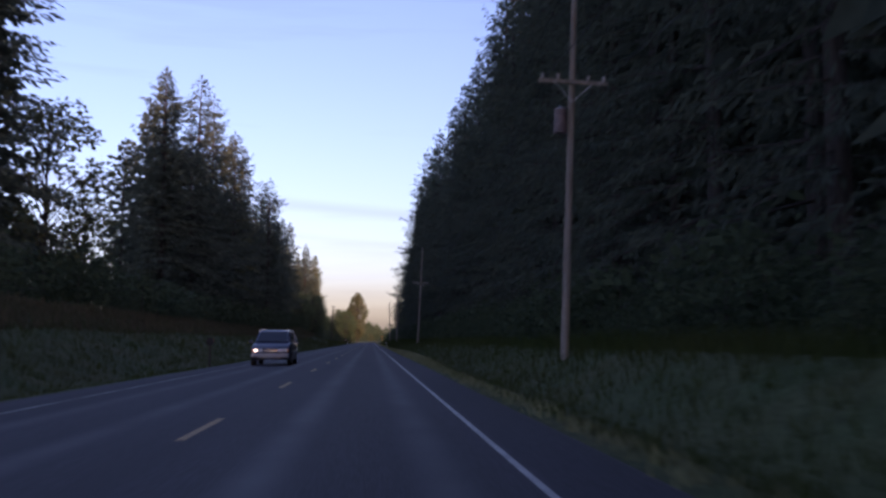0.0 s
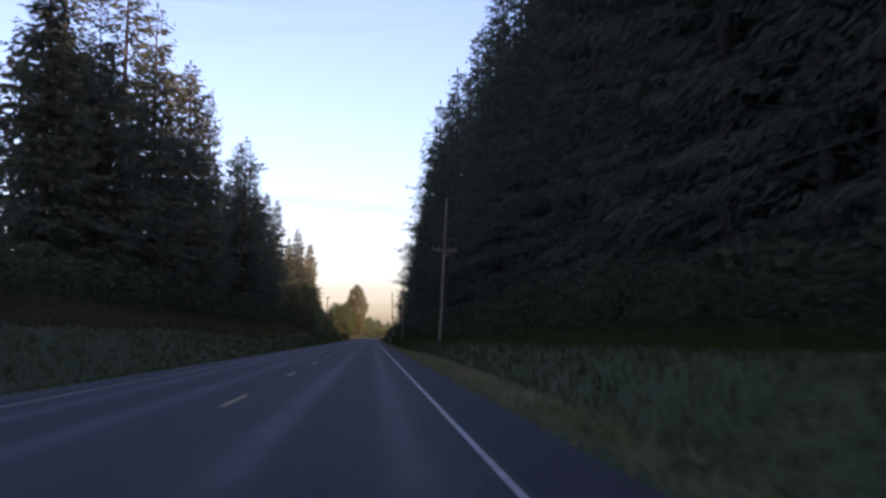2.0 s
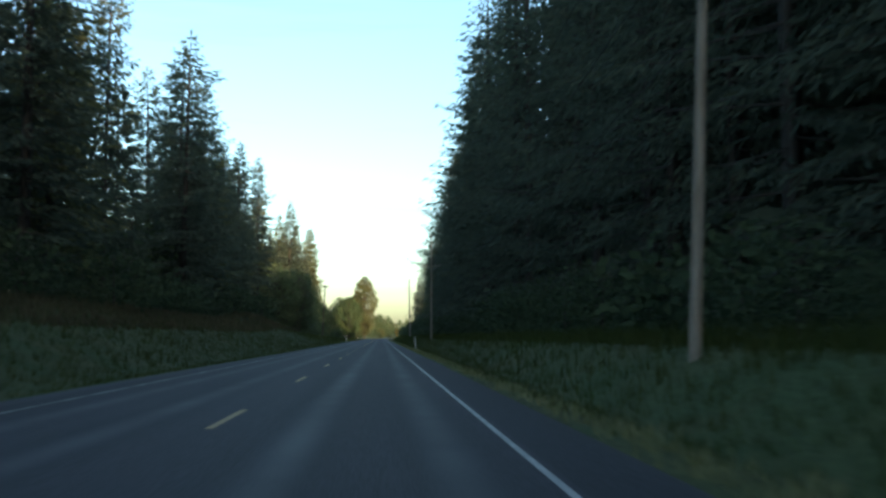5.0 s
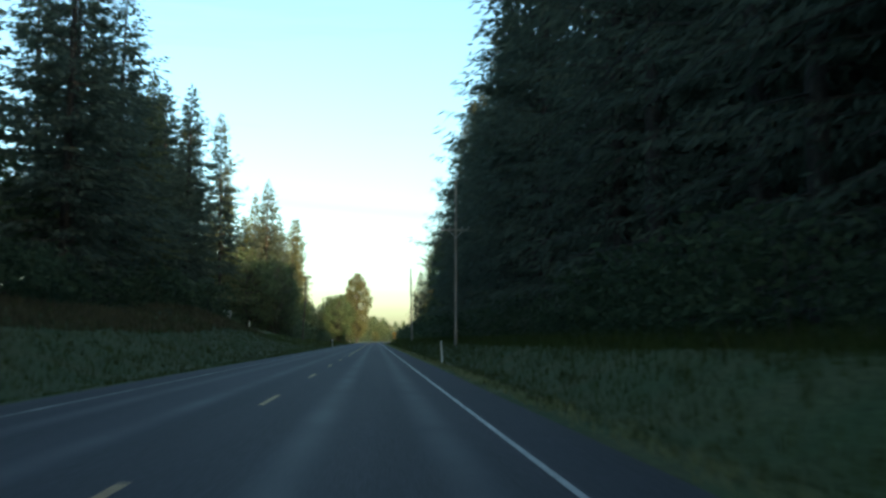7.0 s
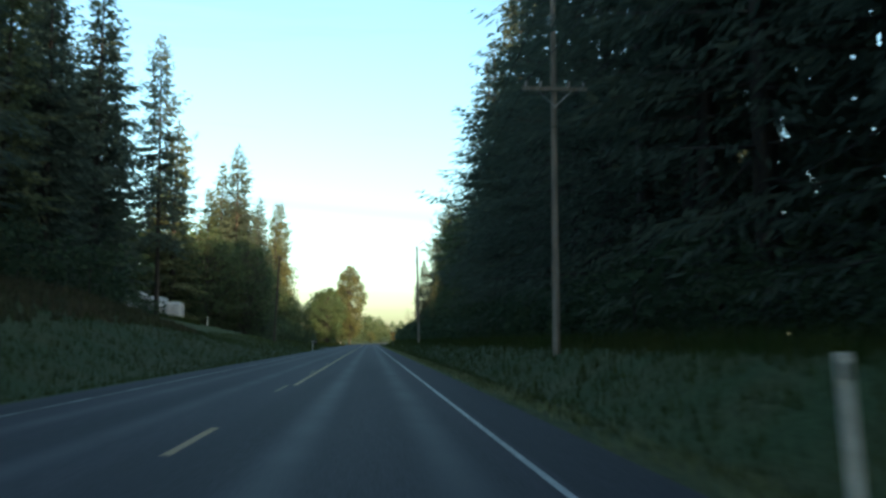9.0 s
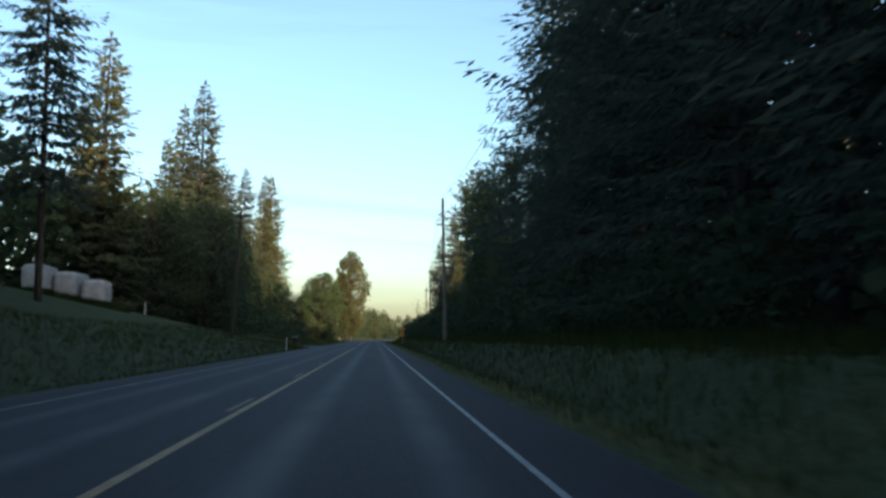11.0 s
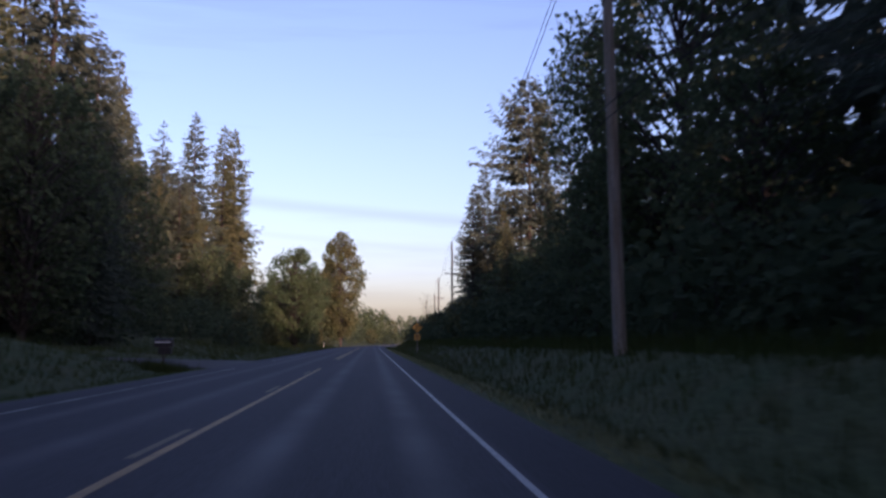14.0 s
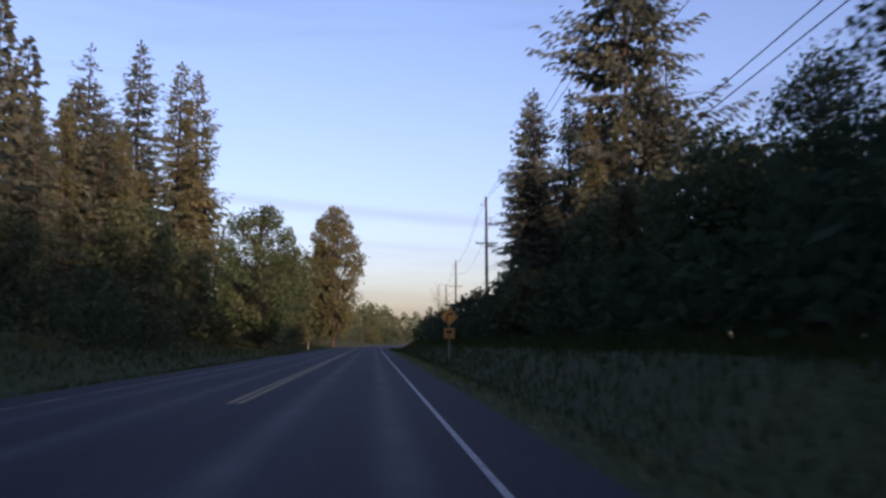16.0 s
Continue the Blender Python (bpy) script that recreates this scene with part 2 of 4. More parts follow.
def rod(a, b, r0, r1=None, sides=10, bm=None):
    """A tapered rod from a to b."""
    bm = bm or bmesh.new()
    a, b = Vector(a), Vector(b)
    m = Matrix.Translation((a + b) / 2) @ (b - a).to_track_quat("Z", "Y").to_matrix().to_4x4()
    bmesh.ops.create_cone(bm, cap_ends=True, segments=sides, radius1=r0, radius2=r0 if r1 is None else r1, depth=(b - a).length, matrix=m)
    return bm


def tube_lines(lines, sides=4):
    """Verts and faces of tapered tubes; each line is a list of (point, radius)."""
    verts, faces = [], []
    for line in lines:
        start = len(verts)
        for i, (p, r) in enumerate(line):
            q = line[min(i + 1, len(line) - 1)][0] - line[max(i - 1, 0)][0]
            q = q.normalized() if q.length else Vector((0, 0, 1))
            u = q.orthogonal().normalized()
            v = q.cross(u)
            for k in range(sides):
                a = 2 * math.pi * k / sides
                verts.append(p + (u * math.cos(a) + v * math.sin(a)) * r)
        for i in range(len(line) - 1):
            for k in range(sides):
                a, b = start + i * sides + k, start + i * sides + (k + 1) % sides
                faces.append((a, b, b + sides, a + sides))
    return verts, faces


# ---- the lie of the land ----
def smooth(a, b, v):
    v = min(1.0, max(0.0, (v - a) / (b - a)))
    return v * v * (3 - 2 * v)


def road_x(y):
    d = max(0.0, y - 540.0)
    return 0.0007 * d * d if d < 200 else 28 + 0.28 * (d - 200)


def road_z(y):
    d = min(420.0, max(0.0, y - 590.0))
    return 0.00003 * d * d if d < 200 else 1.2 + 0.012 * (d - 200)


def drive_span(w):
    """Where the driveway begins and ends along the road, w metres out from its middle."""
    flare = 4.5 * math.exp(-(max(w, 4.3) - 4.3) / 2.2)
    return 408.0 - 0.8 * flare, 419.0 + flare


def left_rise(y):
    """How steeply the left bank climbs, up to the edge of the wood and within it."""
    later = 0.06 * smooth(430, 450, y) - 0.15 * smooth(404, 411, y)
    return 0.33 + 0.12 * smooth(280, 303, y) - 0.23 * smooth(308, 360, y) + later, 0.06 + 0.16 * smooth(320, 365, y) + later


def land(x, y):
    """The height of the ground."""
    z0, u = road_z(y), x - road_x(y)
    if -5.0 <= u <= 4.7:
        z = -0.13
    elif u > 0:
        z = -0.05 - 0.25 * smooth(4.7, 6.6, u) + 1.15 * smooth(6.4, 9.2, u) + 0.02 * max(0, min(u, 60) - 9)
        z += 0.08 * noise.noise((x * 0.4, y * 0.25, 3.0)) * smooth(5, 8, u)
    else:
        w = -u
        flare = 4.5 * math.exp(-(max(w, 4.3) - 4.3) / 2.2)
        drive = smooth(405.5 - 0.8 * flare, 407.8 - 0.8 * flare, y) * (1 - smooth(419.5 + flare, 422.5 + flare, y))
        z = -0.055 - 0.2 * smooth(5.0, 6.4, w) * (1 - drive) + 0.3 * smooth(6.0, 8.0, w) * (1 - drive)
        bank, wood = left_rise(y)
        z += (bank * max(0.0, min(w, 17.0) - 7.5) + wood * max(0.0, min(w, 45.0) - 17.0)) * (1 - drive) + drive * 0.03 * max(0.0, min(w, 45) - 5)
        z += 0.1 * noise.noise((x * 0.35, y * 0.2, 7.0)) * smooth(5.5, 9, w) * (1 - drive)
    return z0 + z


xs = [-2500, -1200, -500, -220, -120, -75, -60] + [-50 + 2.5 * i for i in range(14)] + [-15 + 0.75 * i for i in range(12)] + [-6, -5.5, -5.2, -5.02, -3, 0, 3, 4.75, 5.1, 5.6] + [6.2 + 0.6 * i for i in range(12)] + [14 + 3 * i for i in range(12)] + [55, 75, 120, 220, 500, 1200, 2500]
ys = [-2000, -800, -300, -120, -60] + [-40 + 6 * i for i in range(70)] + [380 + 3 * i for i in range(22)] + [446 + 7 * i for i in range(60)] + [900, 960, 1050, 1200, 1500, 2200, 3500]
verts = [(x + (road_x(y) if abs(x) < 300 else 0), y, land(x + road_x(y), y) if abs(x) < 300 else road_z(min(y, 940)) + 3) for y in ys for x in xs]
faces = [(j * len(xs) + i, j * len(xs) + i + 1, (j + 1) * len(xs) + i + 1, (j + 1) * len(xs) + i) for j in range(len(ys) - 1) for i in range(len(xs) - 1)]
tagged(new("ground", mesh_of("ground", verts, faces, SOIL, True)), "rough grassy verge and forest soil rising beside the road", "ground", kind="structure")

road_ys = [-60 + 10 * i for i in range(106)] + [1010 + 40 * i for i in range(10)]


def ribbon(name, u0, u1, lift, mat, spans, parent=None, step=10.0):
    """A strip that follows the road from across u0 to u1, over the given stretches."""
    verts, faces = [], []
    for a, b in spans:
        n = max(1, math.ceil((b - a) / step))
        first = len(verts)
        for i in range(n + 1):
            y = a + (b - a) * i / n
            for u in (u0, (u0 + u1) / 2, u1):
                verts.append((road_x(y) + u, y, road_z(y) - 0.012 * abs(u) + lift))
        for i in range(n):
            for k in (0, 1):
                p = first + 3 * i + k
                faces.append((p, p + 1, p + 4, p + 3))
    ob = new(name, mesh_of(name, verts, faces, mat))
    ob.parent = parent
    return ob


# paved surface with a slight crown and real edges
verts, faces = [], []
prof = [(-4.98, -0.2), (-4.92, -0.056), (-3.5, -0.042), (0, 0.0), (3.5, -0.042), (4.6, -0.056), (4.66, -0.2)]
for y in road_ys:
    edge = 0.07 * noise.noise((0.3, y * 0.13, 1)), 0.07 * noise.noise((5.3, y * 0.13, 1))
    for u, z in prof:
        verts.append((road_x(y) + u + (edge[0] if u < -4 else edge[1] if u > 4 else 0), y, road_z(y) + z))
for j in range(len(road_ys) - 1):
    for i in range(len(prof) - 1):
        a = j * len(prof) + i
        faces.append((a, a + 1, a + 1 + len(prof), a + len(prof)))
road = tagged(new("road", mesh_of("road", verts, faces, ASPHALT)), "two-lane rural asphalt road with worn painted lines", "road", kind="structure")
ribbon("shoulder", 3.66, 4.58, 0.002, SHOULDER, [(-60, 1000)], road)
ribbon("edge_line", 3.502, 3.578, 0.006, WHITE_PAINT, [(-60, 1000)], road)
ribbon("shoulder", -4.88, -3.95, 0.002, SHOULDER, [(-60, 404), (424, 1000)], road)
ribbon("edge_line", -3.82, -3.73, 0.006, FADED_PAINT, [(-60, 405), (421, 1000)], road)
ribbon("solid_centre_line", 0.04, 0.15, 0.006, YELLOW_PAINT, [(277, 403), (424, 1000)], road)
ribbon("solid_centre_line", -0.15, -0.04, 0.006, YELLOW_PAINT, [(424, 1000)], road)
ribbon("gravel_edge", 4.62, 5.15, -0.045, GRAVEL, [(-60, 700)], road)
dash = mesh_of("centre_dash", [(-0.055, 0, 0), (0.055, 0, 0), (0.055, 3.05, 0), (-0.055, 3.05, 0)], [(0, 1, 2, 3)], YELLOW_PAINT)
worn_dash = mesh_of("worn_centre_dash", [(-0.05, 0, 0), (0.05, 0, 0), (0.05, 3.05, 0), (-0.05, 3.05, 0)], [(0, 1, 2, 3)], WORN_YELLOW)
for i in range(-9, 29):
    y = 53.0 + 12.192 * i + 1.6 * smooth(150, 180, 53 + 12.192 * i)
    ob = new("centre_dash", dash if y < 274 else worn_dash)
    ob.parent, ob.location = road, (0 if y < 274 else -0.1, y, 0.007)
# driveway that joins from the left, its edges sunk into the verge
verts, faces = [], []
for i in range(16):
    w = 4.7 + i * 1.6
    y0, y1 = drive_span(w)
    for k in range(7):
        y = y0 - 0.7 if k == 0 else y1 + 0.7 if k == 6 else y0 + (y1 - y0) * (k - 1) / 4
        verts.append((-w, y, (max(land(-w, max(409, min(417.5, y))), -0.06) + 0.03 if w > 5 else -0.055) - (0.5 if k in (0, 6) else 0)))
faces = [(7 * i + k, 7 * i + 7 + k, 7 * i + 8 + k, 7 * i + 1 + k) for i in range(15) for k in range(6)]
tagged(new("driveway", mesh_of("driveway", verts, faces, ASPHALT_OLD)), "worn asphalt driveway apron joining the road", "driveway", kind="structure")


# ---- trees ----
def kite(p, out, side, length, width, droop, verts, faces):
    """One flat spray of needles: four corners, bent along its middle."""
    n = len(verts)
    mid = p + out * (length * 0.45)
    verts.extend((p, mid + side * width - Vector((0, 0, droop * 0.3)), p + out * length - Vector((0, 0, droop)), mid - side * width - Vector((0, 0, droop * 0.3))))
    faces.append((n, n + 1, n + 2, n + 3))


def fir_meshes(seed, h, r, bare, gap=0.8, twigs=1.9, hang=0.6, full=0.75, ragged=0.3, lift=0.3, tassel=0.85, slim=0.17, limbs=True, bulge=0.5, top=1.0, inner=0.32, fine=1.0):
    """Trunk with limbs, and crown, of one conifer h metres high with limbs up to r metres long from bare metres up. Each limb
    sags and turns up at its tip, and carries twigs on both sides, from which sprays of needles hang. top below 1: the leader has died back. fine above 1: more and smaller sprays on the lower half."""
    rnd = random.Random(seed)
    base = 0.011 * h + 0.05
    lean = Vector((rnd.uniform(-1, 1), rnd.uniform(-1, 1), 0)) * 0.012
    lines = [[(Vector((lean.x * h * f * f, lean.y * h * f * f, h * f - 0.6 * (1 - f))), base * (1 - f) ** 0.8 + 0.02) for f in (0, 0.15, 0.3, 0.5, 0.7, 0.85, 1.0)]]
    verts, faces = [], []
    z, turn = bare, rnd.random() * 6
    swell = [rnd.uniform(0.72, 1.12) for _ in range(18)]
    while z < h - 0.25:
        f = (z - bare) / (h - bare)
        g = f * 16.99
        wave = swell[int(g)] * (1 - g % 1) + swell[int(g) + 1] * (g % 1)
        prof = (1 - f) ** full * (0.7 + 0.3 * min(1, f * 5)) * wave
        axis = Vector((lean.x * h * (z / h) ** 2, lean.y * h * (z / h) ** 2, z))
        n = rnd.choice((4, 4, 5)) if f < top else rnd.choice((1, 2))
        for k in range(n):
            ang = turn + 2 * math.pi * k / n + rnd.uniform(-0.5, 0.5)
            lump = 1 + bulge * noise.noise((1.3 * math.cos(ang), 1.3 * math.sin(ang), 0.22 * z + 9.0 * seed))
            reach = max(0.45, r * prof * min(1.16, lump * (1 + ragged * (rnd.random() ** 2 * 1.3 - 0.62))))
            out = Vector((math.cos(ang), math.sin(ang), 0))
            side = Vector((-out.y, out.x, 0))
            rise, sag = 0.5 * f - 0.06 + rnd.uniform(-0.14, 0.14), 0.42 - 0.2 * f + rnd.uniform(-0.1, 0.2)
            drop, tip = rnd.uniform(-0.35, 0.35), lift * rnd.uniform(0.4, 1.2)

            def along(s):
                return axis + out * (reach * s) + Vector((0, 0, drop + reach * (rise * s - sag * s * s + tip * s ** 4)))

            if limbs and reach > 3.2:
                lines.append([(along(0.0), 0.014 + 0.011 * reach), (along(0.8), 0.01)])
            grain, core = (fine, inner) if f < 0.48 else (fine ** -0.3, inner * fine ** 1.3)
            m = max(4, int(reach * twigs * grain + 1.5))
            for j in range(m):
                s = 0.1 + 0.9 * (j + rnd.random()) / m
                yaw = (-1) ** j * rnd.uniform(0.45, 1.25) * (1.15 - 0.75 * s)
                o = out * math.cos(yaw) + side * math.sin(yaw)
                long = (0.25 * reach + 0.3) * (1.2 - s) * rnd.uniform(0.6, 1.3)
                start, fall = along(s), hang * rnd.uniform(0.35, 1.0)
                for u in (0.25, 0.65, 1.0) if long > 0.95 else (0.4, 1.0) if long > 0.4 else (0.6,):
                    p = start + o * (long * (u - 0.2)) - Vector((0, 0, 0.5 * fall * long * u * u + rnd.uniform(-0.05, 0.12)))
                    d = (o + side * rnd.uniform(-0.6, 0.6) + out * 0.3 - Vector((0, 0, rnd.uniform(0.1, 2.0) * hang * (1.1 - 0.45 * s * f)))).normalized()
                    size = tassel / grain ** 0.4 * rnd.uniform(0.6, 1.25) * min(1.0, 0.45 + 0.16 * reach)
                    w = d.cross(Vector((rnd.uniform(-1, 1), rnd.uniform(-1, 1), rnd.uniform(-0.6, 0.6)))).normalized()
                    kite(p, d, w, size, (slim + core * max(0.0, 0.72 - s)) / grain ** 0.8 * rnd.uniform(0.7, 1.3), 0.0, verts, faces)
        turn += 1.1
        z += gap * rnd.uniform(0.6, 1.4) * (1.15 - 0.55 * f)
    for k in range(5):
        a = k * 1.26
        kite(Vector((lean.x * h, lean.y * h, h - 0.7)), Vector((0.16 * math.cos(a), 0.16 * math.sin(a), 1)).normalized(), Vector((-math.sin(a), math.cos(a), 0)), 1.15, 0.09, 0, verts, faces)
    return tube_lines(lines, 3), (verts, faces)


def broad_meshes(seed, h, rad, low, leaves, leaf, lobes, lobe=0.36, hang=0.0, thin=1.0, twigs=3):
    """Trunk with limbs, and crown of single leaves in clumps, of one broad-leaved tree h metres high with a crown of radius rad from low metres up."""
    rnd = random.Random(seed)
    lines = []
    tall, mid = (h - low) / 2, (h + low) / 2
    sway = Vector((rnd.uniform(-1, 1), rnd.uniform(-1, 1), 0)) * (0.05 * rad)
    trunk = [(Vector((sway.x * f, sway.y * f, -0.4 + (h * 0.82 + 0.4) * f)), (0.016 * h + 0.02) * (1 - 0.85 * f) * thin) for f in (0, 0.1, 0.25, 0.45, 0.7, 1.0)]
    lines.append(trunk)
    verts, faces = [], []
    per = leaves // lobes
    for i in range(lobes):
        f = (i + 0.5) / lobes
        a = i * 2.4 + rnd.uniform(-0.5, 0.5)
        zz = 1 - 2 * f + rnd.uniform(-0.08, 0.08)
        ring = math.sqrt(max(0.0, 1 - zz * zz)) if zz > 0 else (1 - zz * zz) ** 0.3 if zz > -0.95 else 0.5
        k = rnd.uniform(0.42, 0.84)
        c = Vector((math.cos(a) * ring * rad * k, math.sin(a) * ring * rad * k, mid + zz * tall * rnd.uniform(0.72, 0.9)))
        lr = rad * lobe * rnd.uniform(0.7, 1.25)
        z0 = max(low * 0.6, min(h * 0.75, c.z - 0.45 * (Vector((c.x, c.y, 0)).length) - 0.1 * h))
        p = Vector((sway.x * z0 / h, sway.y * z0 / h, z0))
        bend = p.lerp(c, 0.5) + Vector((rnd.uniform(-0.1, 0.1) * rad, rnd.uniform(-0.1, 0.1) * rad, 0.04 * h))
        r0 = (0.004 * h + 0.012) * thin
        if twigs:
            lines.append([(p, r0), (bend, r0 * 0.7), (c, r0 * 0.4)])
        for _ in range(twigs):
            d = Vector((rnd.gauss(0, 1), rnd.gauss(0, 1), rnd.gauss(0, 0.7))).normalized()
            lines.append([(c.lerp(bend, 0.3), r0 * 0.35), (c + d * (lr * 0.9), r0 * 0.12)])
        for _ in range(per):
            d = Vector((rnd.gauss(0, 1), rnd.gauss(0, 1), rnd.gauss(0, 1))).normalized() * (lr * (0.45 + 0.65 * rnd.random() ** 0.7))
            d.z *= 0.8
            q = c + d - Vector((0, 0, hang * lr * abs(rnd.gauss(0, 1))))
            o = Vector((rnd.uniform(-1, 1), rnd.uniform(-1, 1), rnd.uniform(-0.9, 0.3) - hang)).normalized()
            w = o.cross(Vector((rnd.uniform(-1, 1), rnd.uniform(-1, 1), rnd.uniform(-1, 1)))).normalized()
            s = leaf * rnd.uniform(0.6, 1.3)
            if q.z > 0.02:
                kite(q, o, w, s, s * 0.36, 0, verts, faces)
    return tube_lines(lines, 3), (verts, faces)


KINDS = {}


def plant(kind, x, y, height, turn, wide=1.0):
    """Sets one tree of that kind on the ground, scaled to its height."""
    k = KINDS[kind]
    s = height / k["h"]
    m = Matrix.Translation((x, y, land(x, y) - 0.1)) @ Matrix.Rotation(turn, 4, "Z") @ Matrix.Diagonal((s * wide, s * wide, s, 1))
    if "ob" not in k:
        (tv, tf), (cv, cf) = k["make"]()
        k["meshes"] = mesh_of(k["name"] + "_trunk", tv, tf, BARK, True), mesh_of(k["name"] + "_crown", cv, cf, k["leaf"])
        k["ob"] = ob = thing(k["name"], Matrix(), k["label"], k["category"], k["group"])
        part("trunk", k["meshes"][0], None, ob)
        part("crown", k["meshes"][1], None, ob)
        ob.matrix_basis = m
        k["s"] = ob.scale.copy()
        return ob
    o = k["s"]
    return copy_thing(k["ob"], m @ Matrix.Diagonal((1 / o.x, 1 / o.y, 1 / o.z, 1)))


def kind(key, name, make, h, leaf, label, category="tree", group="roadside trees"):
    KINDS[key] = dict(name=name, make=make, h=h, leaf=leaf, label=label, category=category, group=group)


for i in range(4):
    kind("fir%d" % i, "fir_tree", lambda i=i: fir_meshes(10 + i, 42, 8.8 - 0.4 * i, 1.2, 0.95, 2.7, 0.8 + 0.1 * i, 0.64, 0.36, 0.4, 0.74, 0.075, inner=0.075, fine=1.55), 42, NEEDLES, "tall dark green fir tree with drooping ragged branches")
    kind("far_fir%d" % i, "fir_tree", lambda i=i: fir_meshes(30 + i, 42, 8.0, 1.2, 1.9, 0.92, 0.6, 0.7, 0.35, 0.3, 1.8, 0.36, False), 42, NEEDLES, "tall dark fir tree standing deeper in the forest")
for i in range(2):
    kind("dense_fir%d" % i, "fir_tree", lambda i=i: fir_meshes(14 + i, 42, 8.6 - 0.4 * i, 1.2, 0.95, 2.8, 0.6 + 0.1 * i, 0.64, 0.36, 0.4, 0.82, 0.095, inner=0.2), 42, NEEDLES, "tall dark fir tree with dense drooping branches")
# coarse fir for rows that fill the wood and block the low sun
kind("sunblock_fir", "fir_tree", lambda: fir_meshes(36, 42, 8.6, 1.0, 3.2, 0.55, 0.6, 0.6, 0.3, 0.3, 3.0, 0.9, False), 42, NEEDLES, "tall dark fir tree deep in the forest, mostly unseen, blocking low sun")
kind("bare_fir", "fir_tree", lambda: fir_meshes(20, 42, 8.2, 11.5, 0.8, 3.2, 0.65, 0.64, 0.42, 0.38, 0.75, 0.085), 42, NEEDLES, "tall dark fir tree with a long bare lower trunk")
kind("full_fir", "fir_tree", lambda: fir_meshes(24, 40, 7.2, 1.0, 0.72, 3.4, 0.75, 0.7, 0.36, 0.36, 0.78, 0.095), 40, NEEDLES, "bushy dark fir tree with thick drooping branches")
kind("broken_fir", "fir_tree", lambda: fir_meshes(26, 40, 7.0, 1.0, 0.75, 3.5, 0.85, 0.62, 0.45, 0.45, 0.75, 0.085, True, 0.7, 0.86), 40, NEEDLES, "ragged fir tree with a thin crooked top and hanging branches")
kind("spreading_fir", "fir_tree", lambda: fir_meshes(27, 33, 10.2, 5.0, 0.7, 4.2, 0.75, 0.62, 0.42, 0.45, 0.72, 0.085, True, 0.75), 33, NEEDLES, "broad spreading fir tree with long drooping uneven branches")
kind("full_cedar", "cedar_tree", lambda: fir_meshes(25, 40, 5.8, 1.0, 0.66, 3.8, 0.9, 0.68, 0.45, 0.38, 0.74, 0.09, True, 0.75), 40, NEEDLES_B, "tall bushy conifer with warm green drooping foliage")
for i in range(2):
    kind("cedar%d" % i, "cedar_tree", lambda i=i: fir_meshes(50 + i, 40, 6.3, 1.0, 0.7, 3.5, 0.8, 0.66, 0.42, 0.4, 0.74, 0.09, True, 0.7), 40, NEEDLES_B, "tall slender conifer with warm green foliage and ragged branches")
    kind("maple%d" % i, "maple_tree", lambda i=i: broad_meshes(60 + i, 20, 7.4, 1.0, 3900, 0.66, 75, 0.27), 20, LEAVES, "broad leafy maple tree with a dense dark crown")
    kind("shrub%d" % i, "shrub", lambda i=i: broad_meshes(70 + i, 3.0, 2.0, 0.0, 300, 0.34, 18, 0.38, 0.0, 1.0, 0), 3.0, LEAVES_SHRUB, "dense green shrub at the forest edge", "shrub", "forest edge shrubs")
kind("fine_shrub", "shrub", lambda: broad_meshes(72, 3.0, 2.0, 0.0, 850, 0.2, 26, 0.34, 0.0, 1.0, 0), 3.0, LEAVES_SHRUB, "dense green shrub in front of the firs", "shrub", "forest edge shrubs")
kind("near_maple", "maple_tree", lambda: broad_meshes(69, 20, 7.4, 1.0, 7400, 0.4, 110, 0.23), 20, LEAVES, "broad leafy maple tree with a dense dark crown beside the road")
kind("far_maple", "maple_tree", lambda: broad_meshes(64, 20, 7.2, 0.6, 850, 1.3, 42, 0.3, 0.0, 1.0, 0), 20, LEAVES, "broad leafy maple tree with a dense dark crown")
kind("fine_maple", "maple_tree", lambda: broad_meshes(65, 24, 8.0, 2.5, 9800, 0.4, 90, 0.24), 24, LEAVES, "large leafy maple tree with a dark crown and gaps of sky")
kind("high_maple", "maple_tree", lambda: broad_meshes(66, 23, 6.9, 10.0, 8000, 0.34, 80, 0.24), 23, LEAVES, "tall maple tree with a dark leafy high crown")
kind("dome_maple", "maple_tree", lambda: broad_meshes(67, 23, 8.4, 0.5, 12000, 0.46, 120, 0.2), 23, LEAVES_GREEN, "rounded leafy maple tree with a domed green crown")
kind("sunlit_maple", "maple_tree", lambda: broad_meshes(68, 24, 7.4, 3.0, 9000, 0.45, 90, 0.22, 0.15), 24, LEAVES_PALE, "broad maple tree with yellow-brown foliage catching low sun")
kind("cottonwood", "cottonwood_tree", lambda: broad_meshes(80, 31, 6.6, 1.5, 13000, 0.5, 110, 0.22, 0.35, 0.8), 31, LEAVES_PALE, "tall pale cottonwood tree with hanging sunlit leaves")
kind("alder", "alder_tree", lambda: broad_meshes(81, 18, 4.6, 2, 3000, 0.42, 54, 0.27, 0.1, 0.8), 18, LEAVES_PALE, "light leafy alder tree with thin twigs")
kind("thin_alder", "alder_tree", lambda: broad_meshes(84, 18, 5.0, 3, 1500, 0.4, 46, 0.26, 0.1, 0.8), 18, LEAVES_PALE, "thin half-bare alder tree with fine twigs")
kind("sapling", "bare_tree", lambda: broad_meshes(82, 9, 2.6, 1.5, 150, 0.2, 26, 0.3, 0.0, 0.8), 9, LEAVES_PALE, "nearly leafless small tree with thin twigs")
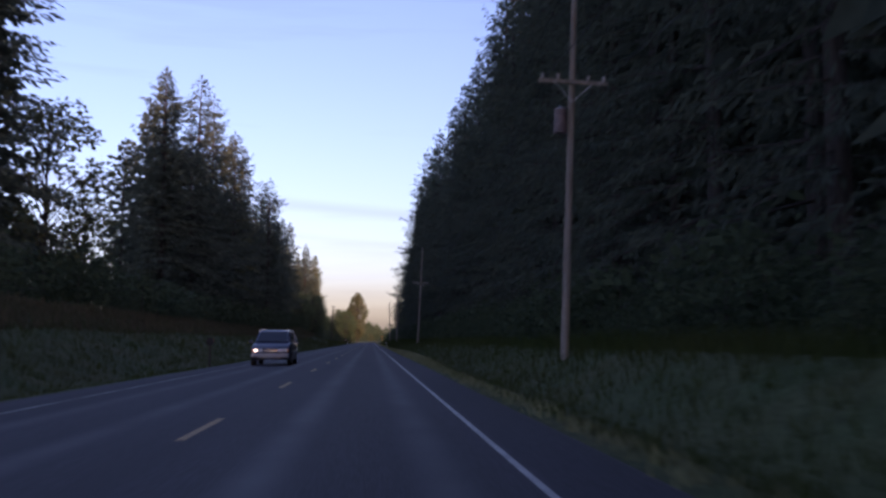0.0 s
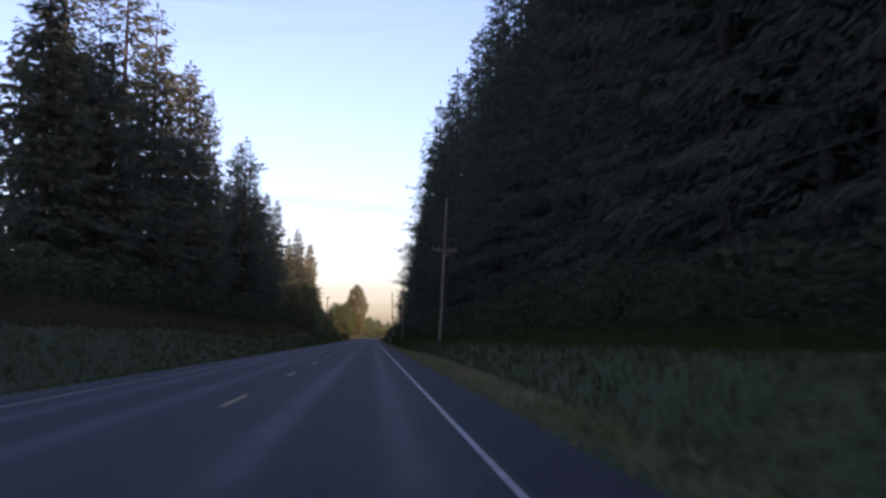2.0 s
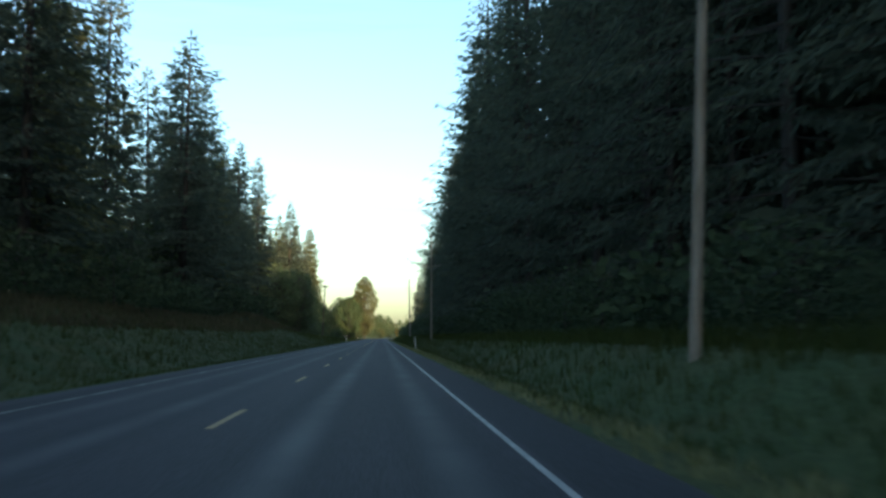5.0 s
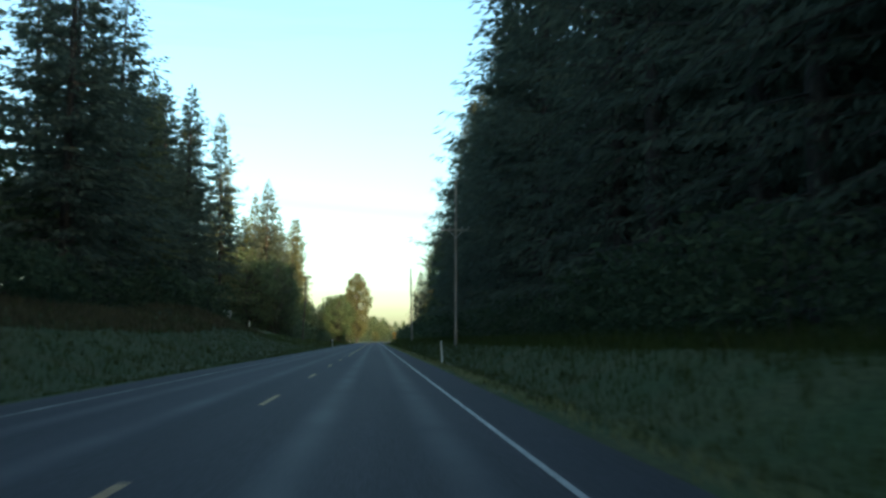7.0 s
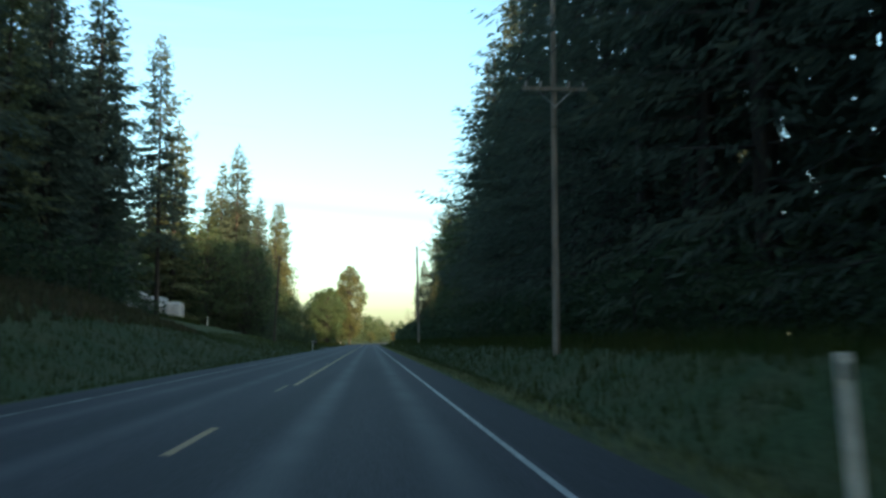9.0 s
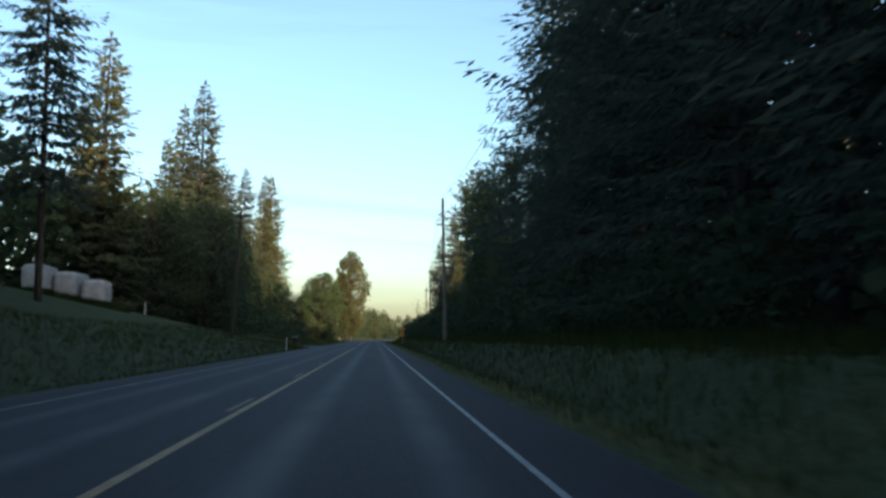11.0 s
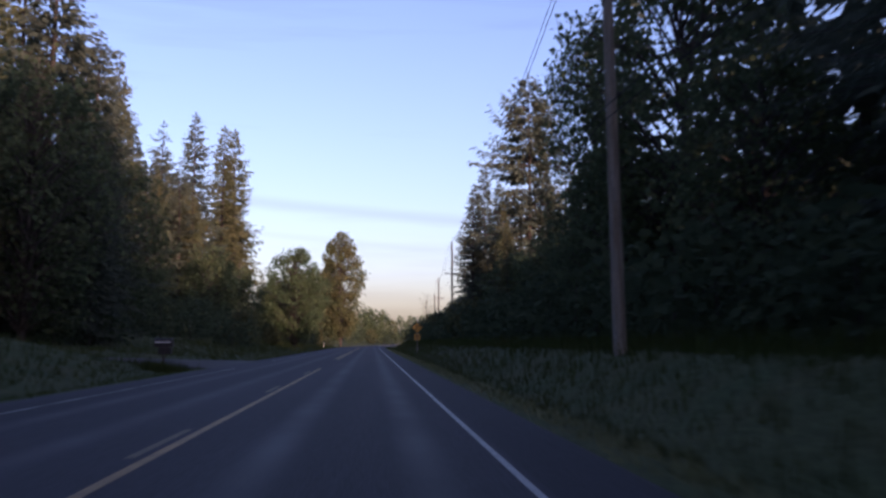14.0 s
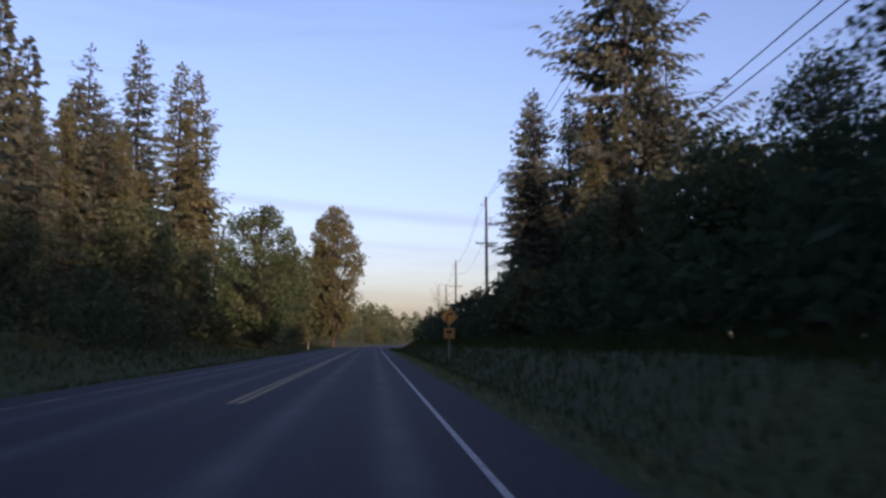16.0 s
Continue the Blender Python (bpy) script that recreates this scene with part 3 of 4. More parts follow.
kind("yellow_shrub", "shrub", lambda: broad_meshes(83, 4.0, 2.0, 0.1, 1200, 0.32, 24, 0.32, 0.1), 4.0, LEAVES_PALE, "yellow-green shrub catching the low sun", "shrub", "forest edge shrubs")

rnd, rnd_back = random.Random(5), random.Random(6)
firs, far_firs = ["fir%d" % i for i in range(4)], ["far_fir%d" % i for i in range(4)]
# right-hand forest wall: the edge row, then rows behind it
y = 58.0
while y < 386:
    h = 52 - 6 * smooth(140, 200, y) - 10.5 * smooth(265, 340, y) + rnd.uniform(-3.5, 3)
    open_wood = 290 < y < 297 or 342 < y < 350
    plant("bare_fir" if open_wood else rnd.choice(firs if y > 78 else far_firs), 18.0 + 1.2 * (1 - smooth(140, 200, y)) + 0.8 * smooth(150, 180, y) * (1 - smooth(240, 265, y)) + 1.3 * smooth(115, 138, y) * (1 - smooth(180, 205, y)) - 1.2 * smooth(235, 270, y) * (1 - smooth(352, 380, y)) + rnd.uniform(-1.0, 1.6), y, h, rnd.uniform(0, 6.3), rnd.uniform(0.96, 1.14) * (0.82 + 0.2 * smooth(140, 200, y) + 0.22 * smooth(265, 320, y)))
    y += rnd.uniform(5.0, 8.0)
for row, gap in ((25, 1.0), (32, 1.7)):
    # the first firs stand out of view, kept to block low sun
    y = -20.0
    while y < 400:
        if (306 < y < 315 if row == 25 else 322 < y < 333) or (349 < y < 358 and row == 25) or (354 < y < 366 and row == 32):
            y += 3
            continue
        plant(rnd.choice(far_firs) if row == 25 else "sunblock_fir", row + rnd.uniform(-2, 2), y, 52 - 8 * smooth(160, 230, y) - 11.5 * smooth(265, 340, y) + rnd.uniform(-5, 3), rnd.uniform(0, 6.3))
        y += gap * rnd.uniform(6.5, 10.5)
# two unseen rows, added to keep low sun from leaking through the wall
for row in (41, 51):
    y = -70.0
    while y < 326:
        plant("sunblock_fir", row + rnd.uniform(-2, 2), y, rnd.uniform(36, 42), rnd.uniform(0, 6.3))
        y += rnd.uniform(8, 11)
# an unseen, much taller row, added to shade the left-hand treetops
y = 166.0
while y < 262:
    plant("sunblock_fir", 33 + rnd_back.uniform(-1.5, 1.5), y, rnd_back.uniform(58, 63), rnd_back.uniform(0, 6.3), 0.8)
    y += rnd_back.uniform(5.5, 7.5)
for row, first in ((40, 352), (48, 372)):
    y = first
    while y < 540:
        tall = y < (401 if row == 40 else 385)
        plant(rnd.choice(far_firs) if tall else "far_maple", row + rnd.uniform(-2, 2), y, (34 if tall else 15) + rnd.uniform(-3, 3), rnd.uniform(0, 6.3), 1.0 if tall else 1.3)
        y += rnd.uniform(8, 12)
for x, y, h in ((21, 286, 7.5), (22, 293, 6.5), (21, 300, 7.5), (23, 307, 8), (22, 345, 7.5), (29, 408, 12), (31, 440, 13), (31, 452, 13), (30, 466, 12), (28, 446, 8), (33, 478, 12)):
    plant("maple1" if x < 24 else "far_maple", x, y, h, rnd.uniform(0, 6.3), 1.3)
for y in (-25, -12, 2, 14, 27, 38, 48):
    plant(rnd.choice(far_firs), 17.5, y, 50 + rnd.uniform(-4, 4), rnd.uniform(0, 6.3))


def right_grove(*trees):
    for x, y, h, k in trees:
        plant(k, x, y, h, rnd.uniform(0, 6.3) + (2.0 if "spread" in k else 0), 1.0 if "spread" in k else 0.62 if "high" in k else 1.2 if "full" in k else 1.35 if "fir" in k else 1.0)


right_grove((22.5, 394, 34, "fir1"), (17.5, 398, 13, "near_maple"), (19.2, 412, 24.5, "fine_maple"), (17.8, 427, 22.8, "high_maple"), (26.5, 438, 15.5, "fine_maple"), (22.5, 447, 13.5, "fine_maple"), (31, 430, 13, "far_maple"), (29, 418, 13, "far_maple"), (17, 416, 13, "near_maple"), (17.8, 427, 12.5, "near_maple"), (18.5, 438, 8.5, "near_maple"), (17.5, 449, 9, "maple0"))
right_grove((17, 461, 10, "maple1"), (17.5, 484, 11, "maple0"), (17, 497, 9, "maple1"), (21.2, 475, 32.6, "spreading_fir"), (24, 479, 22, "cedar0"), (14.5, 477, 19.5, "full_fir"), (18, 481, 20.5, "full_cedar"), (26, 462, 12, "maple1"), (20, 453, 11.5, "maple0"), (23, 459, 12, "maple1"), (17.3, 470, 16, "cedar0"), (20.0, 511, 28, "full_fir"))
right_grove((25, 498, 22, "cedar1"), (15.5, 455, 12, "cedar1"), (28, 486, 26, "fir3"), (24, 524, 17, "alder"), (21, 492, 15, "alder"), (34, 401, 30, "fir0"), (37, 425, 16, "maple1"), (32, 404, 33, "fir1"))
for x, y, h in ((25, 404, 34), (27, 417, 31), (24.5, 422, 28), (30, 437, 14.5), (21.5, 431, 27)):
    plant(rnd_back.choice(far_firs), x, y, h, rnd_back.uniform(0, 6.3))
for i in range(26):
    plant(rnd_back.choice(("shrub0", "shrub1")), 19 + 6 * (i % 3) + rnd_back.uniform(-2, 2), 384 + 2.9 * i, rnd_back.uniform(3.4, 5.2), rnd_back.uniform(0, 6.3), 1.5)
# left-hand trees: those whose tips stand out, then the fill behind them


def left_grove(*trees):
    for x, y, h, k in trees:
        k = "dense_fir%d" % (int(k[3]) % 2) if k in firs else k
        plant(k, x, y, h - 1.2 * (1 - smooth(330, 365, y)), rnd.uniform(0, 6.3), 1.5 if y == 409 else 0.86 if "bare" in k else 0.72 if y == 259 else 1.2 if "full" in k else 1.3 if "fir" in k else 1.2)


left_grove((-26.8, 125, 40, "full_fir"), (-23.6, 131, 19.5, "alder"), (-36, 132, 36, "fir2"), (-25.5, 148, 14, "thin_alder"), (-24.6, 178, 34, "full_fir"), (-22.5, 186, 30, "broken_fir"), (-28, 192, 38, "fir0"), (-25, 203, 40, "fir2"), (-25.3, 220, 41.5, "broken_fir"), (-23.5, 234, 38, "fir0"), (-26, 247, 40, "cedar1"), (-25, 259, 40, "fir1"))
left_grove((-25.5, 272, 15, "fir3"), (-22.7, 286, 38, "fir2"), (-26, 298, 38, "fir0"), (-32, 306, 37, "fir3"), (-25, 309, 35, "fir1"), (-30, 318, 34, "fir2"), (-25.5, 325, 31, "full_cedar"), (-26, 336, 33, "full_fir"), (-36, 345, 34, "fir0"), (-25.5, 349, 35.5, "full_fir"), (-33, 354, 33, "fir3"), (-28, 361, 33, "full_fir"))
left_grove((-33.5, 367, 32, "fir1"), (-24.7, 374.3, 36.6, "bare_fir"), (-30, 409, 36.5, "full_cedar"), (-34, 415, 30, "cedar0"), (-24, 421, 16, "alder"), (-18.5, 434, 17, "full_fir"), (-20.3, 440, 25, "full_fir"), (-24.6, 442.2, 38.3, "full_fir"), (-27.9, 444, 34.5, "full_cedar"), (-30.6, 446, 29, "cedar1"), (-26.5, 455, 27, "cedar0"), (-27, 468, 30, "fir3"))
left_grove((-30.5, 484, 34.5, "full_cedar"), (-29, 497, 21, "fir3"), (-33, 508, 24, "cedar1"), (-31.5, 512, 25, "full_cedar"), (-29, 519, 27, "fir2"), (-27, 520, 24, "full_cedar"), (-35.3, 532.5, 36.5, "broken_fir"), (-27, 536, 13, "alder"), (-32, 546.2, 42, "full_fir"), (-28, 555.3, 42, "cedar0"), (-27.2, 567.5, 44, "cedar1"), (-30, 578, 33, "fir0"))
for row, first, last in ((-33, 200, 590), (-41, 232, 590)):
    y = first
    while y < last:
        if not 372 < y < 412:
            plant(rnd.choice(far_firs), row + rnd.uniform(-2.5, 2), y, (31 if y < 293 else 13 if y < (311 if row > -37 else 338) else 26 if y < 372 else 15 if y < 475 else 27) + rnd.uniform(-4, 4), rnd.uniform(0, 6.3))
        y += rnd.uniform(7.5, 12.5)
for x, y, h in ((-37, 342, 13), (-39, 352, 14), (-37, 362, 12), (-39, 372, 14), (-41, 382, 13), (-33, 332, 11), (-40, 399, 19), (-43, 411, 22), (-38, 420, 21), (-36, 429, 21), (-33, 419, 21), (-46, 398, 22), (-30, 428, 20), (-29, 440, 19), (-38, 409, 20), (-29, 266, 13), (-31, 277, 13), (-28, 288, 12), (-30, 300, 11), (-29, 316, 12), (-30, 331, 12), (-30, 345, 12), (-31, 357, 12)):
    plant("far_maple", x, y, h, rnd.uniform(0, 6.3))
for x, y, h, k in ((-29.5, 330, 35.5, "broken_fir"), (-29, 343, 34.5, "broken_fir"), (-33, 152, 11, "far_maple"), (-44, 209, 12.5, "far_maple"), (-48, 197, 13, "far_maple"), (-40, 217, 12, "far_maple"), (-52, 186, 13, "far_maple")):
    plant(k, x, y, h, rnd_back.uniform(0, 6.3), 1.2)
# dark rounded trees in front of the left row
for x, y, h, k in ((-20.5, 426, 20, "near_maple"), (-27, 433, 20.5, "near_maple"), (-21, 449, 17, "near_maple"), (-25.5, 417, 20, "near_maple"), (-25, 458, 10, "maple1"), (-26, 468, 9, "maple0"), (-25, 482, 9, "maple0"), (-31.5, 527, 24, "sunlit_maple"), (-37, 520, 20, "sunlit_maple"), (-22, 506, 14, "maple1"), (-23, 515, 13, "maple0"), (-18.2, 555, 12, "maple0"), (-9.3, 507, 15.8, "dome_maple"), (-13.2, 519, 11, "maple0"), (-14, 560, 13, "maple1"), (-12.5, 580, 17, "maple0"), (-15.5, 592, 18, "maple1"), (-11, 606, 17, "maple0"), (-10, 598, 14, "alder"), (-21, 524, 13, "maple0")):
    plant(k, x, y, h, rnd.uniform(0, 6.3))
plant("cottonwood", -5.4, 598, 29.5, 1.7, 1.05)
plant("cottonwood", -9.5, 624, 23, 2.4, 1.0)
# where the road goes out of sight
for x, y, h, k in ((-1, 690, 10.5, "far_maple"), (3, 694, 11, "far_maple"), (7, 698, 10.2, "far_maple"), (9.5, 706, 9, "alder"), (-5, 684, 10, "far_maple"), (-9, 672, 9.5, "alder"), (1, 712, 11.5, "far_maple"), (6, 722, 11, "far_maple"), (13, 728, 9.5, "far_maple"), (18, 752, 10, "far_maple"), (25, 790, 10.5, "far_maple"), (33, 830, 11, "far_maple"), (-12, 700, 11, "far_maple"), (-14, 660, 10, "far_maple"), (27, 672, 8, "alder"), (22, 655, 8, "far_maple"), (19, 632, 8, "far_maple"), (17.5, 602, 7, "far_maple"), (20, 570, 9, "alder"), (18, 548, 8, "far_maple"), (34, 700, 8.5, "far_maple"), (44, 735, 9, "far_maple")):
    plant(k, x, y, h, rnd.uniform(0, 6.3))
plant("sapling", 16.4, 607, 13, 0.3)
y = 600.0
while y < 1000:
    plant(rnd.choice(far_firs) if y < 680 else "far_maple", -48 + rnd.uniform(-8, 8) + 0.5 * road_x(y), y, rnd.uniform(16, 24) if y < 680 else rnd.uniform(8, 11.5), rnd.uniform(0, 6.3))
    plant("far_maple", 46 + rnd.uniform(-8, 8) + road_x(y), y + 10, rnd.uniform(7, 11), rnd.uniform(0, 6.3))
    y += rnd.uniform(18, 30)
# shrubs along both forest edges
for side in (1, -1):
    y = 60.0
    while y < 600:
        x = 13.2 + rnd.uniform(-1.0, 1.6) if side > 0 else -18.5 + rnd.uniform(-2.5, 1.5)
        h = rnd.uniform(1.8, 4.6) if y < 470 else rnd.uniform(2.5, 5.5)
        if side < 0 and 345 < y < 424:
            y += 4
            continue
        plant("fine_shrub" if side > 0 and y < 300 and rnd.random() < 0.6 else rnd.choice(("shrub0", "shrub1")), x, y, h, rnd.uniform(0, 6.3), rnd.uniform(0.9, 1.3))
        y += rnd.uniform(2.8, 5.2)
y = 62.0
while y < 186:
    plant("fine_shrub", 11.6 + rnd.uniform(-0.7, 0.7), y, rnd.uniform(1.4, 3.6), rnd.uniform(0, 6.3), rnd.uniform(0.9, 1.2))
    y += rnd.uniform(2.6, 5.5)


def bushes(*trees):
    for x, y, h, k in trees:
        plant(k, x, y, h, rnd.uniform(0, 6.3))


bushes((-24, 138, 5.5, "shrub0"), (-27, 146, 6, "shrub1"), (-21.5, 128, 4.5, "shrub1"), (-29, 139, 6.5, "shrub0"), (-25, 124, 5, "shrub0"), (-22, 148, 4.5, "shrub1"), (-24, 156, 5, "shrub0"), (-11.5, 458, 3.4, "shrub0"), (-12.5, 462, 3.0, "shrub1"), (-11, 467, 2.4, "shrub1"), (-12.5, 472, 4.6, "yellow_shrub"), (-12, 500, 3.0, "yellow_shrub"))
bushes((13.5, 470, 5.5, "yellow_shrub"), (14, 482, 6, "yellow_shrub"), (11.5, 520, 3.5, "shrub0"), (11, 540, 3.5, "shrub1"), (11.5, 560, 4, "shrub0"), (12, 585, 4, "shrub1"), (-9.5, 530, 3.5, "shrub1"), (-9, 545, 3.2, "shrub0"), (-10, 575, 4, "yellow_shrub"), (-8.5, 596, 4, "shrub0"), (-8, 608, 3.6, "shrub1"), (-6, 628, 4.5, "shrub0"))
bushes((-3.5, 642, 4.5, "shrub1"), (-1, 655, 5, "shrub0"), (2, 668, 5, "yellow_shrub"), (6, 682, 5, "shrub1"), (11, 696, 5, "shrub0"))


# ---- grass ----
def blades(name, label, mat, spots, tall, wide, seed):
    """Tufts of single blades, all in one sheet of stuff. spots gives a place and the tuft's height."""
    rng = random.Random(seed)
    verts, faces = [], []
    for x, y, k in spots(rng):
        z = land(x, y) - 0.03
        for _ in range(3):
            a, h, w = rng.uniform(0, 6.3), tall * k * rng.uniform(0.5, 1.3), wide * rng.uniform(0.7, 1.5)
            bx, by = x + rng.uniform(-0.14, 0.14), y + rng.uniform(-0.14, 0.14)
            dx, dy, ll = math.cos(a), math.sin(a), h * rng.uniform(0.1, 0.7)
            n = len(verts)
            verts.extend(((bx - dy * w, by + dx * w, z), (bx + dy * w, by - dx * w, z), (bx + dx * ll, by + dy * ll, z + h)))
            faces.append((n, n + 1, n + 2))
    return tagged(new(name, mesh_of(name, verts, faces, mat)), label, "grass", kind="stuff")


def right_verge(rng):
    for _ in range(48000):
        y, u = 58 + 520 * rng.random() ** 1.15, 5.0 + 9.2 * rng.random() ** 1.15
        yield u + road_x(y), y, 0.42 + 0.7 * smooth(5, 8, u) + 0.75 * smooth(8.3, 9.8, u) + 0.22 * noise.noise((u * 0.7, y * 0.2, 0))


def left_verge(rng):
    for _ in range(34000):
        y, w = 58 + 520 * rng.random() ** 1.15, 5.0 + 12 * rng.random() ** 1.2
        if not drive_span(w)[0] < y < drive_span(w)[1]:
            yield -w + road_x(y), y, 0.4 + 0.6 * smooth(5, 8, w) + 0.3 * noise.noise((w * 0.7, y * 0.2, 4))


def dry_edge(rng):
    for _ in range(7000):
        y = 58 + 450 * rng.random()
        yield 4.72 + 0.7 * rng.random(), y, 0.5 + 0.5 * rng.random()
    for _ in range(6500):
        y = rng.gauss(138, 13)
        yield 4.75 + 1.2 * rng.random(), y, 0.8 + 0.8 * rng.random()


def mailbox_tuft(rng):
    for _ in range(420):
        yield -6.8 + rng.gauss(0, 0.45), 404.3 + rng.gauss(0, 0.5), 0.9 + 0.7 * rng.random()


def trailer_grass(rng):
    for _ in range(2600):
        yield -23.5 - 12 * rng.random(), 395.5 + 3.2 * rng.random(), 1.2 + 1.2 * rng.random()


def bank_bracken(rng):
    for _ in range(12000):
        y, w = 60 + 275 * rng.random(), 12.2 + 6.5 * rng.random() + 0.9 * noise.noise((0.0, 0.0, rng.random()))
        yield -w, y, 0.6 + 0.6 * rng.random()


blades("verge_grass", "long green grass on the verge beside the shoulder", GRASS, right_verge, 0.34, 0.012, 1)
blades("verge_grass", "long green grass on the roadside bank", GRASS, left_verge, 0.34, 0.014, 2)
blades("tall_grass", "tuft of taller grass round the foot of the mailbox", GRASS, mailbox_tuft, 0.34, 0.014, 9)
blades("tall_grass", "tall uncut grass in front of the parked trailers", GRASS, trailer_grass, 0.34, 0.016, 10)
blades("dry_grass", "pale dry grass along the edge of the asphalt", DRY_GRASS, dry_edge, 0.22, 0.012, 3)
blades("bracken", "reddish brown bracken on the bank below the trees", BRACKEN, bank_bracken, 0.5, 0.045, 4)


# ---- poles and cables ----
def utility_pole(x, y, top, arm, brackets, lean=0.0, box_on=False, turn=0.0):
    z = land(x, y)
    h = top - z
    dark = y > 450 or x < 0
    ob = thing("utility_pole", Matrix.Translation((x, y, z)) @ Matrix.Rotation(lean, 4, "Y") @ Matrix.Rotation(turn, 4, "Z"), ("tall dark wooden utility pole with a crossarm" if dark else "tall weathered grey wooden utility pole with a crossarm") if arm else "tall weathered wooden utility pole with insulators", "utility pole", "utility poles")
    stout = 1.0 if y > 350 else 0.74
    part("pole", rod((0, 0, -0.5), (0, 0, h), 0.185 * stout, 0.12 * stout, 14), DARK_WOOD if dark else POLE_WOOD, ob)
    if arm:
        a = arm - z
        part("crossarm", box(2.3, 0.1, 0.13, (0, -0.17, a), 0.012), DARK_WOOD if dark else POLE_WOOD, ob)
        for s in (-1, 1):
            part("brace", rod((s * 0.62, -0.2, a - 0.05), (0, -0.17, a - 0.65), 0.018, sides=6), STEEL, ob)
        for px in (-1.02, -0.5, 0.5, 1.02):
            ins = part("insulator", rod((px, -0.17, a + 0.06), (px, -0.17, a + 0.2), 0.035, 0.05, 10), PORCELAIN, ob)
            part("insulator_cap", rod((px, -0.17, a + 0.2), (px, -0.17, a + 0.25), 0.06, 0.03, 10), PORCELAIN, ins)
    for side, zz in brackets:
        b = part("bracket", rod((0, 0, zz - z), (side * 0.5, 0, zz - z + 0.06), 0.04, 0.03, 8), STEEL, ob)
        part("post_insulator", rod((side * 0.25, 0, zz - z + 0.02), (side * 0.6, 0, zz - z + 0.07), 0.05, 0.04, 10), PORCELAIN, b)
    if box_on:
        t = part("transformer", rod((-0.36, -0.05, arm - z - 1.7), (-0.36, -0.05, arm - z - 0.9), 0.21, 0.21, 16), CAN_GREY, ob, "faded pinkish grey transformer can")
        part("lid", rod((-0.36, -0.05, arm - z - 0.9), (-0.36, -0.05, arm - z - 0.84), 0.225, 0.12, 16), STEEL, t)
    part("pole_cap", rod((0, 0, h), (0, 0, h + 0.05), 0.13 * stout, 0.09 * stout, 14), STEEL, ob)
    return ob


# foot across, along, top, lean
POLES = [(8.4, -18, 13.6, 0.02), (8.33, 84.3, 13.6, 0.04), (8.5, 183.5, 13.65, 0.048), (8.42, 284.7, 14.0, 0.002), (8.85, 387.1, 14.5, -0.02), (14.35, 505, 16.25, -0.008), (17.2, 576, 15.5, 0), (21.5, 655, 16, 0), (32, 725, 17, 0)]
TOPS = [(x + lean * top, y, top) for x, y, top, lean in POLES]
ARMS = [9.5, 9.55, 8.9, 9.95, 0, 11.35, 10.9, 11.5, 14]
for i, ((x, y, top, lean), arm) in enumerate(zip(POLES, ARMS)):
    pair = [(-1, top - 0.9), (1, top - 2.3)] if i >= 4 else []
    if i == 4:
        pair = [(-1, 12.4), (1, 11.4)]
    utility_pole(x, y, top, arm, pair, lean, box_on=(i == 1))
utility_pole(-21.5, 535, 15, 0, [])
utility_pole(-11.55, 389.0, 13.2, 12.85, [], 0.05, turn=0.88)


def cable(a, b, sag, label="thin black overhead cable"):
    a, b = Vector(a), Vector(b)
    pts = []
    for i in range(15):
        f = i / 14
        p = a.lerp(b, f)
        p.z -= 4 * sag * f * (1 - f)
        pts.append((p, 0.014))
    v, f = tube_lines([pts], 5)
    tagged(new("overhead_cable", mesh_of("overhead_cable", v, f, WIRE)), label, "cable", "overhead cables")


for i in range(len(TOPS) - 1):
    (x0, y0, t0), (x1, y1, t1) = TOPS[i], TOPS[i + 1]
    c0, c1 = t0 + 0.05, t1 + 0.05
    cable((x0, y0, c0), (x1, y1, c1), 1.6)
    for side in (-1, 1):
        za = (t0 - 0.85 if side < 0 else t0 - 2.25) if i >= 4 else ARMS[i] + 0.25
        zb = (t1 - 0.85 if side < 0 else t1 - 2.25) if i + 1 >= 4 else ARMS[i + 1] + 0.25
        if i == 4:
            za = 12.46 if side < 0 else 11.46
        if i + 1 == 4:
            zb = 12.46 if side < 0 else 11.46
        wa = 0.6 if i >= 4 else 1.02
        wb = 0.6 if i + 1 >= 4 else 1.02
        cable((x0 + side * wa, y0, za), (x1 + side * wb, y1, zb), 1.8)
    for k in (0.0, 0.35) if i >= 3 else ():
        cable((x0 - 0.2, y0, 7.0 + k), (x1 - 0.2, y1, 7.0 + k if i + 1 < 5 else 8.2 + k), 1.0, "black telephone cable strung below the power lines")


# ---- roadside things ----
def delineator(x, y, top, width=0.1, lean=0.0):
    z = land(x, y)
    ob = thing("marker_post", Matrix.Translation((x, y, z)) @ Matrix.Rotation(lean, 4, "Y"), "slim white roadside marker post standing in the grass", "marker post", "marker posts")
    part("post", box(width, 0.05, top - z + 0.3, (0, 0, (top - z) / 2 - 0.15), 0.012), POST_WHITE, ob)
    part("reflector", box(width * 0.7, 0.012, 0.12, (0, -0.031, top - z - 0.14), 0.003), STEEL, ob, "grey reflector plate")
    return ob


delineator(5.52, 258.8, 1.05, 0.09, -0.06)
delineator(-5.7, 382.3, 1.1)
delineator(-7.0, 549.5, 1.0)
delineator(-23.5, 404.9, 4.9, 0.16)


